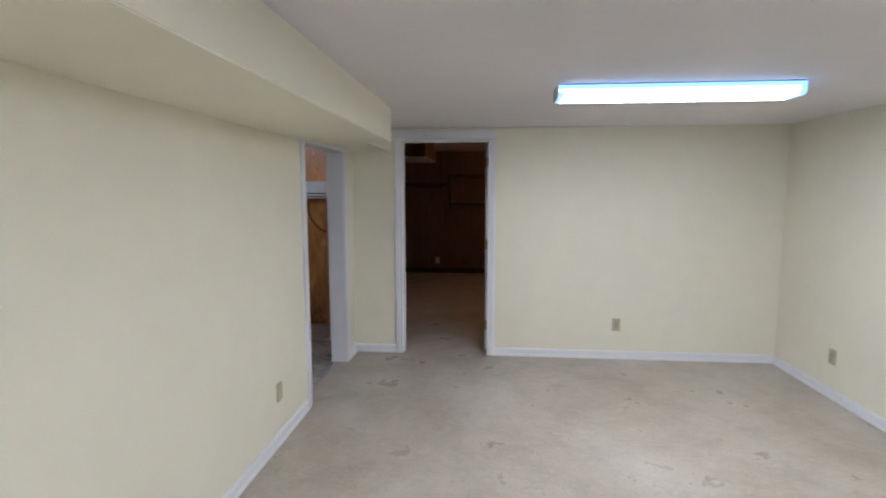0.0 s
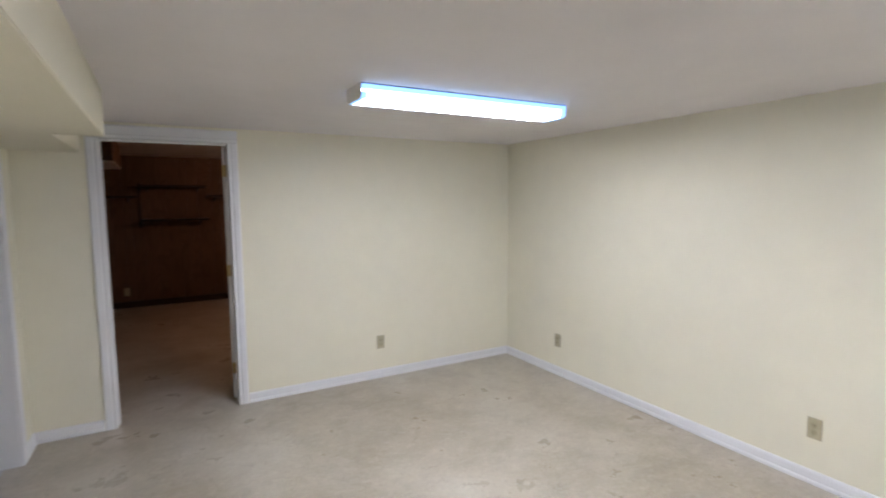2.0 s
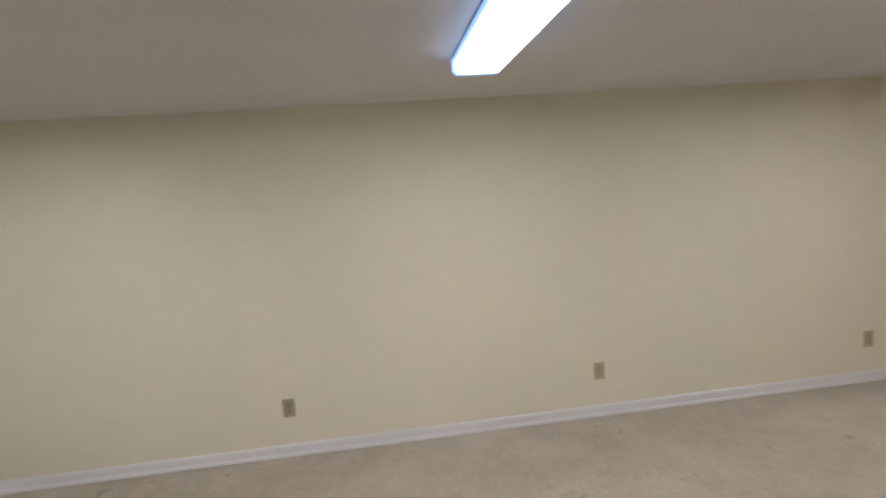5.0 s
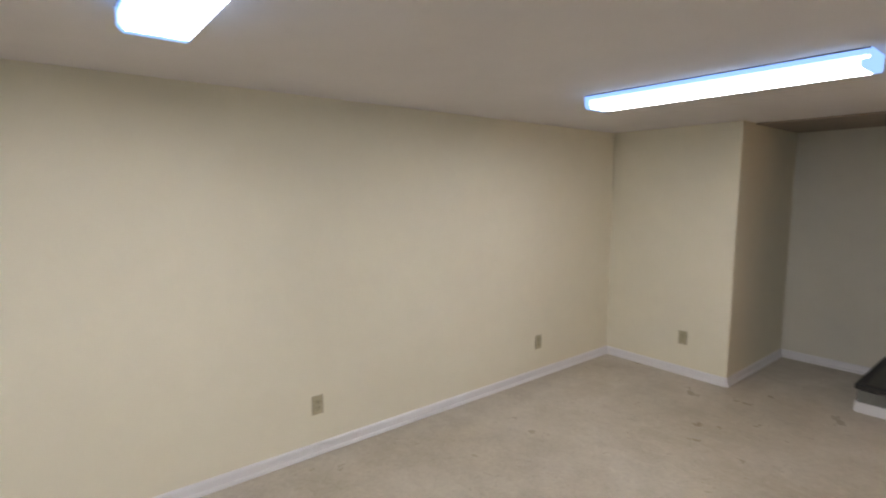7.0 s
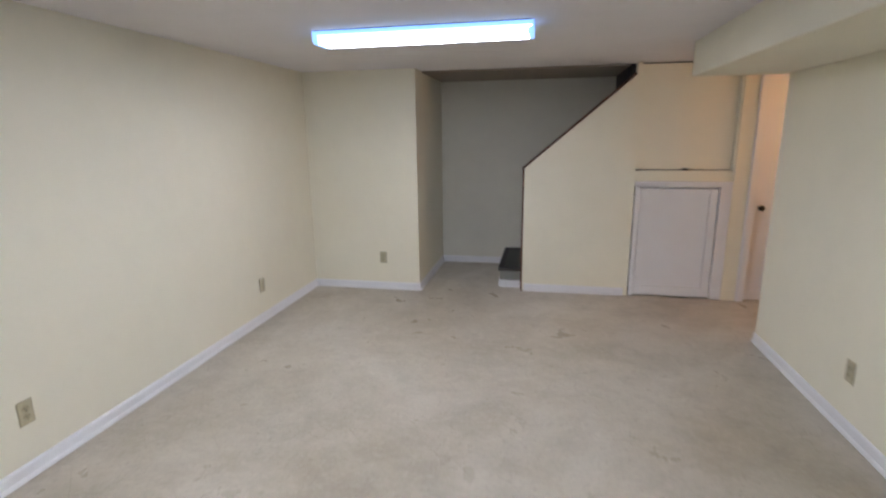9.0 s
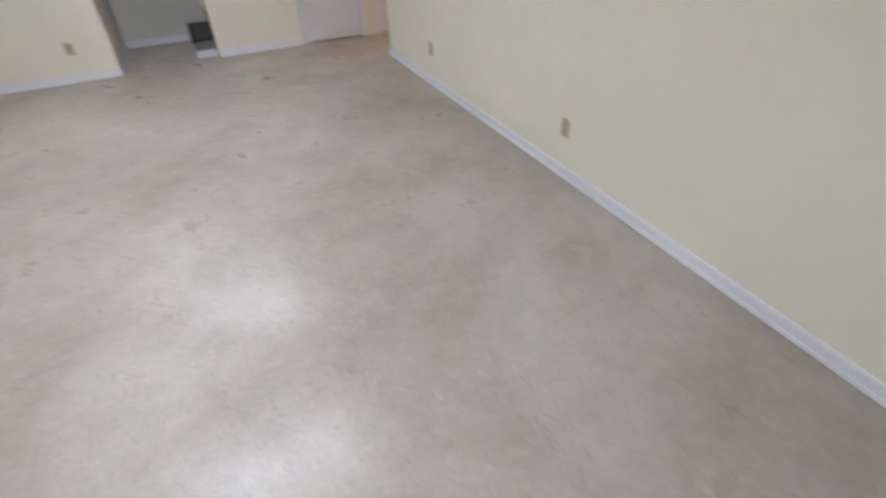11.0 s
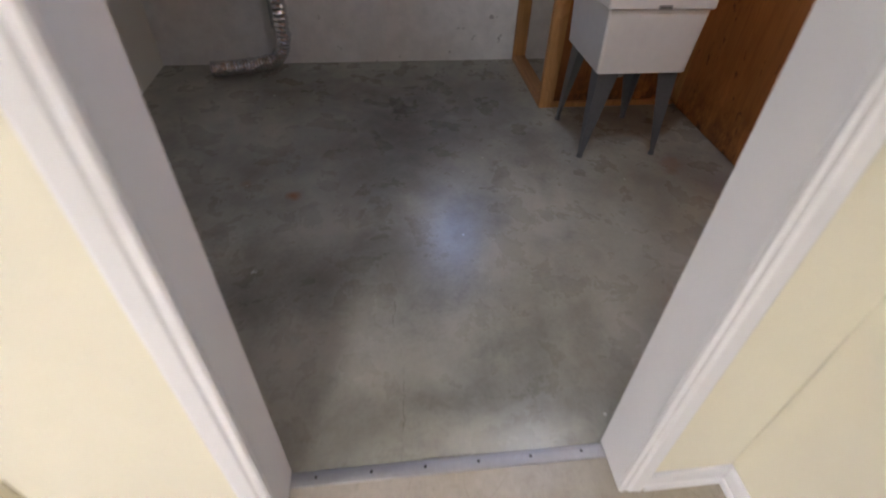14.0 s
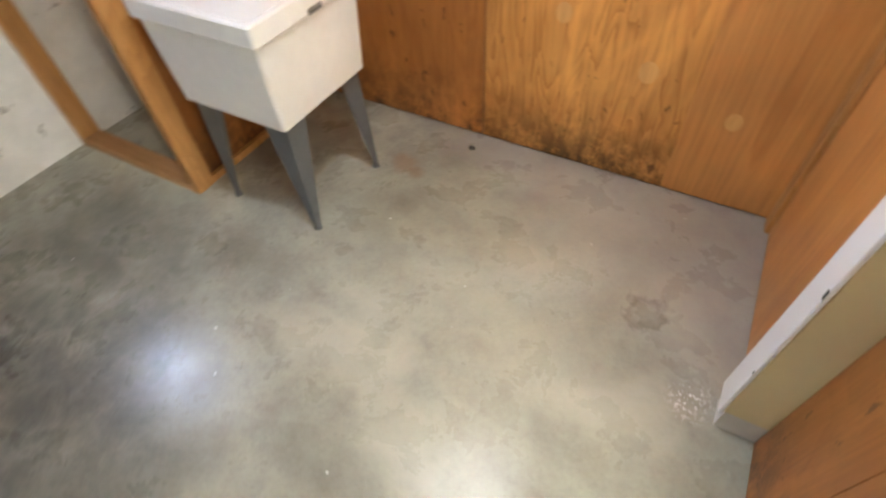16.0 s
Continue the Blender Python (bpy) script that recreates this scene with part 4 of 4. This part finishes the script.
# ---- laundry tub ----
def laundry_tub():
    t = thing("laundry_tub", "white moulded plastic laundry tub on grey steel legs", "laundry sink")
    x0, x1, y0, y1 = -6.06, -5.535, 0.085, 0.595
    zt, zb = 0.835, 0.465

    def ring(bm, inset, z):
        r = 0.016
        pts = []
        ax0, ax1, ay0, ay1 = x0 + inset, x1 - inset, y0 + inset, y1 - inset
        for cx, cy, s in ((ax1 - r, ay1 - r, 0), (ax0 + r, ay1 - r, 90), (ax0 + r, ay0 + r, 180), (ax1 - r, ay0 + r, 270)):
            for k in range(5):
                a = radians(s + k * 22.5)
                pts.append(bm.verts.new((cx + r * math.cos(a), cy + r * math.sin(a), z)))
        return pts

    def loft(rings, cap0, cap1):
        bm = bmesh.new()
        rs = [ring(bm, i, z) for i, z in rings]
        n = len(rs[0])
        for a, b in zip(rs, rs[1:]):
            for i in range(n):
                bm.faces.new((a[i], a[(i + 1) % n], b[(i + 1) % n], b[i]))
        if cap0:
            bm.faces.new(rs[0])
        if cap1:
            bm.faces.new(rs[-1])
        return bm
    part("basin", loft([(0.036, zb), (0.030, zb + 0.006), (0.013, zt - 0.045), (0.027, zt - 0.045), (0.07, zb + 0.03), (0.09, zb + 0.02)], True, True), TUBWHITE, t)
    part("rim", loft([(0.0125, zt - 0.070), (0.004, zt - 0.068), (0.0005, zt - 0.062), (0.0, zt - 0.006), (0.005, zt), (0.02, zt), (0.024, zt - 0.004), (0.0265, zt - 0.04), (0.0265, zt - 0.044)], False, False), TUBWHITE, t,
         "deep rolled rim")
    part("cover", boxes((x0 + 0.027, x1 - 0.027, y0 + 0.027, y1 - 0.027, zt - 0.016, zt - 0.003), bevel=0.002), TUBWHITE, t, "flat white cover over the basin")
    b = part("badge", boxes((x1 - 0.001, x1 + 0.004, y0 + 0.23, y0 + 0.295, zt - 0.066, zt - 0.046), bevel=0.002), GALV, t, "small grey maker's badge")
    part("badge_bar", boxes((x1 + 0.0035, x1 + 0.0048, y0 + 0.238, y0 + 0.287, zt - 0.059, zt - 0.054)), LEGGREY, b)
    for lx, ly, sx, sy in ((x1 - 0.052, y0 + 0.052, 1, -1), (x0 + 0.052, y0 + 0.052, -1, -1), (x1 - 0.052, y1 - 0.052, 1, 1), (x0 + 0.052, y1 - 0.052, -1, 1)):
        bm = bmesh.new()
        rows = []
        for z, w, o in ((zb + 0.03, 0.112, 0.0), (zb - 0.02, 0.098, 0.001), (0.03, 0.024, 0.012), (-0.003, 0.022, 0.012)):
            cx, cy = lx + sx * o, ly + sy * o
            th = 0.006
            rows.append([bm.verts.new(p) for p in ((cx, cy, z), (cx - sx * w, cy, z), (cx - sx * w, cy - sy * th, z), (cx - sx * th, cy - sy * th, z), (cx - sx * th, cy - sy * w, z), (cx, cy - sy * w, z))])
        for a, c in zip(rows, rows[1:]):
            for i in range(6):
                bm.faces.new((a[i], a[(i + 1) % 6], c[(i + 1) % 6], c[i]))
        bm.faces.new(rows[0])
        bm.faces.new(rows[-1])
        leg = part("leg", bm, LEGGREY, t, "tapered grey steel angle leg")
        part("foot", cylinder(bmesh.new(), (lx + sx * 0.004, ly + sy * 0.004, -0.0035), (lx + sx * 0.004, ly + sy * 0.004, 0.018), 0.017, 0.012, 12), LEGGREY, leg)
    part("drain", cylinder(bmesh.new(), (-5.79, 0.34, 0.36), (-5.79, 0.34, zb - 0.0005), 0.022, n=14), GALV, t)


laundry_tub()


# ---- foil dryer duct on the floor ----
def foil_duct():
    d = thing("dryer_duct", "crumpled silver foil dryer duct lying from wall to floor", "duct")
    path = [Vector(p) for p in ((-6.875, -1.585, 0.93), (-6.88, -1.575, 0.70), (-6.88, -1.57, 0.42), (-6.875, -1.575, 0.20), (-6.85, -1.62, 0.085), (-6.80, -1.71, 0.062), (-6.76, -1.83, 0.060), (-6.735, -1.95, 0.060), (-6.725, -2.04, 0.060))]

    def spline(u):
        i = min(int(u), len(path) - 2)
        p0, p1, p2, p3 = path[max(i - 1, 0)], path[i], path[i + 1], path[min(i + 2, len(path) - 1)]
        s = u - i
        return 0.5 * ((2 * p1) + (p2 - p0) * s + (2 * p0 - 5 * p1 + 4 * p2 - p3) * s * s + (3 * p1 - p0 - 3 * p2 + p3) * s ** 3)
    bm = bmesh.new()
    n, steps = 22, 170
    rows = []
    for k in range(steps + 1):
        u = k / steps * (len(path) - 1)
        c = spline(u)
        tan = (spline(min(u + 0.02, len(path) - 1.0001)) - spline(max(u - 0.02, 0))).normalized()
        side = tan.cross(Vector((0.4, 1, 0.2))).normalized()
        up = side.cross(tan)
        row = []
        for j in range(n):
            a = 2 * math.pi * j / n
            p = c + (side * math.cos(a) + up * math.sin(a)) * 0.05
            r = 0.050 + 0.0035 * math.sin(k * 1.9) + 0.008 * (noise.noise(p * 28) + 0.5 * noise.noise(p * 70))
            row.append(bm.verts.new(c + (side * math.cos(a) + up * math.sin(a)) * r))
        rows.append(row)
    for a, b in zip(rows, rows[1:]):
        for j in range(n):
            bm.faces.new((a[j], a[(j + 1) % n], b[(j + 1) % n], b[j]))
    part("hose", bm, FOIL, d)
    part("wall_clamp", boxes((XB + 0.0005, XB + 0.012, -1.66, -1.49, 0.90, 0.98), bevel=0.002), GALV, d)
    v = thing("vent_plate", "grey metal wall plate with a dark round hole", "vent")
    part("plate", boxes((XB + 0.0005, XB + 0.010, -1.650, -1.560, 0.24, 0.50), bevel=0.002), GALV, v)
    part("hole", cylinder(bmesh.new(), (XB + 0.010, -1.605, 0.33), (XB + 0.0115, -1.605, 0.33), 0.024, n=18), SLOT, v)


foil_duct()


def pipe_and_box():
    b = thing("service_box", "white metal service box with dark slots on plywood", "electrical box")
    part("box", boxes((-4.68, -4.36, YP - 0.09, YP - 0.0005, 1.46, 1.65), bevel=0.004), WHITE_METAL, b)
    for z in (1.475, 1.51):
        part("slot", boxes((-4.66, -4.38, YP - 0.0915, YP - 0.0895, z, z + 0.012)), SLOT, b)
    cu = bpy.data.curves.new("cable", "CURVE")
    cu.dimensions, cu.bevel_depth, cu.bevel_resolution = "3D", 0.009, 3
    sp = cu.splines.new("BEZIER")
    pts = ((-4.60, YP - 0.04, 1.46), (-4.60, YP - 0.03, 1.28), (-4.50, YP - 0.02, 1.13), (-4.37, YP - 0.015, 1.06))
    sp.bezier_points.add(len(pts) - 1)
    for q, c in zip(sp.bezier_points, pts):
        q.co, q.handle_left_type, q.handle_right_type = c, "AUTO", "AUTO"
    cu.materials.append(DARKWOOD)
    o = new("cable", cu)
    o.parent = b


pipe_and_box()


def pebble(x, y, r, mat, label):
    bm = bmesh.new()
    bmesh.ops.create_icosphere(bm, subdivisions=2, radius=r)
    for v in bm.verts:
        v.co *= 1 + 0.35 * noise.noise(v.co * 60 + Vector((x, y, 0)) * 9)
        v.co.z *= 0.5
    low = min(v.co.z for v in bm.verts)
    ob = tagged(new("debris", mesh_of("debris", bm, mat)), label, "debris", "floor debris")
    ob.location = (x, y, -0.004 - low)


pebble(-5.254, 0.835, 0.014, DARKMETAL, "small dark pebble on concrete")

# ---- panelled room beyond the north doorway ----
structure("floor_den", boxes((-3.958, 0.6, 0.06, 1.2, -0.1, -0.002), (-5.6, 0.6, 1.2, YB, -0.1, -0.002)), FLOOR, "dim beige sheet floor of the panelled room", "floor")
structure("ceiling_den", boxes((-5.7, 0.7, 0.12, YB + 0.1, 2.27, 2.37)), CEIL, "off-white ceiling of the panelled room", "ceiling")
structure("wall_den_far", boxes((-5.7, 0.7, YB, YB + 0.1, -0.1, 2.27)), PANEL, "dark wood backing wall", "wall")
structure("wall_den_east", boxes((0.6, 0.7, 0.12, YB, -0.1, 2.27)), PANEL, "dark wood panelled wall", "wall")
structure("wall_den_west", boxes((-5.7, -5.6, 1.12, YB, -0.1, 2.27)), PANEL, "dark wood panelled wall", "wall")
structure("wall_den_south", boxes((-5.6, -4.02, 1.12, 1.24, -0.1, 2.27), (-4.019, XLO - 0.001, 0.092, 1.24, -0.1, 2.27), (XLO, D1[0] - 0.02, 0.092, 0.11, 0, 2.27), (D1[1] + 0.02, 0.6, 0.092, 0.11, 0, 2.27),
                                  (D1[0] - 0.02, D1[1] + 0.02, 0.092, 0.11, D1[2] + 0.02, 2.27)), PANEL, "dark wood panelled wall", "wall")
structure("bulkhead_den", boxes((-5.6, -3.42, 2.1, 3.4, 2.0, 2.27)), PANEL, "dark wood bulkhead under the ceiling", "soffit")
structure("bulkhead_soffit", boxes((-5.6, -3.42, 2.1, 3.4, 1.99, 1.9995)), CEIL, "white underside of the bulkhead", "soffit")
structure("baseboard_den", boxes((-5.6, 0.6, YB - 0.038, YB - 0.016, -0.001, 0.095), bevel=0.002), DARKWOOD, "dark wooden baseboard", "baseboard")


def den_panelling():
    w = thing("wall_den_panels", "dark walnut-coloured grooved wall panelling", "wall panelling", kind="structure")
    x, k = -5.0, 0
    widths = (0.10, 0.15, 0.20, 0.12, 0.18)
    while x < -0.4:
        d = widths[k % 5]
        part("panel_board", boxes((x + 0.002, x + d - 0.002, YB - 0.015, YB - 0.0005, 0.0, 2.265)), PANEL, w)
        x, k = x + d, k + 1


den_panelling()


def den_shelf(x0, x1, z, deep=0.20):
    s = thing("wall_shelf", "dark stained wooden wall shelf", "shelf", group="den shelves")
    part("board", boxes((x0, x1, YB - 0.016 - deep, YB - 0.016, z, z + 0.035), bevel=0.003), DARKWOOD, s)
    for x in (x0 + 0.12, x1 - 0.12):
        part("bracket", boxes((x - 0.012, x + 0.012, YB - 0.016 - deep * 0.7, YB - 0.0165, z - 0.05, z - 0.0005), bevel=0.002), DARKWOOD, s)


den_shelf(-3.27, -2.36, 1.29)
den_shelf(-3.30, -2.38, 1.80)
den_shelf(-4.30, -3.31, 1.64)
den_shelf(-2.37, -1.50, 1.65)
part("upright", boxes((-3.30, -3.275, YB - 0.05, YB - 0.0155, 1.20, 1.86)), DARKWOOD, thing("shelf_upright", "dark wooden shelf upright", "shelf upright"))


def den_bulb():
    o = thing("den_bulb", "dim warm bulb in a ceiling socket", "light bulb", pose(-1.0, 2.4, 2.27))
    part("socket", cylinder(bmesh.new(), (0, 0, -0.0005), (0, 0, -0.05), 0.05, 0.03), WHITE_METAL, o)
    bm = bmesh.new()
    bmesh.ops.create_uvsphere(bm, u_segments=16, v_segments=10, radius=0.035, matrix=Matrix.Translation((0, 0, -0.085)))
    part("bulb", bm, glowing("dim_bulb_glass", (1.0, 0.56, 0.32), DEN_POWER * 0.85), o, smooth=True)


den_bulb()
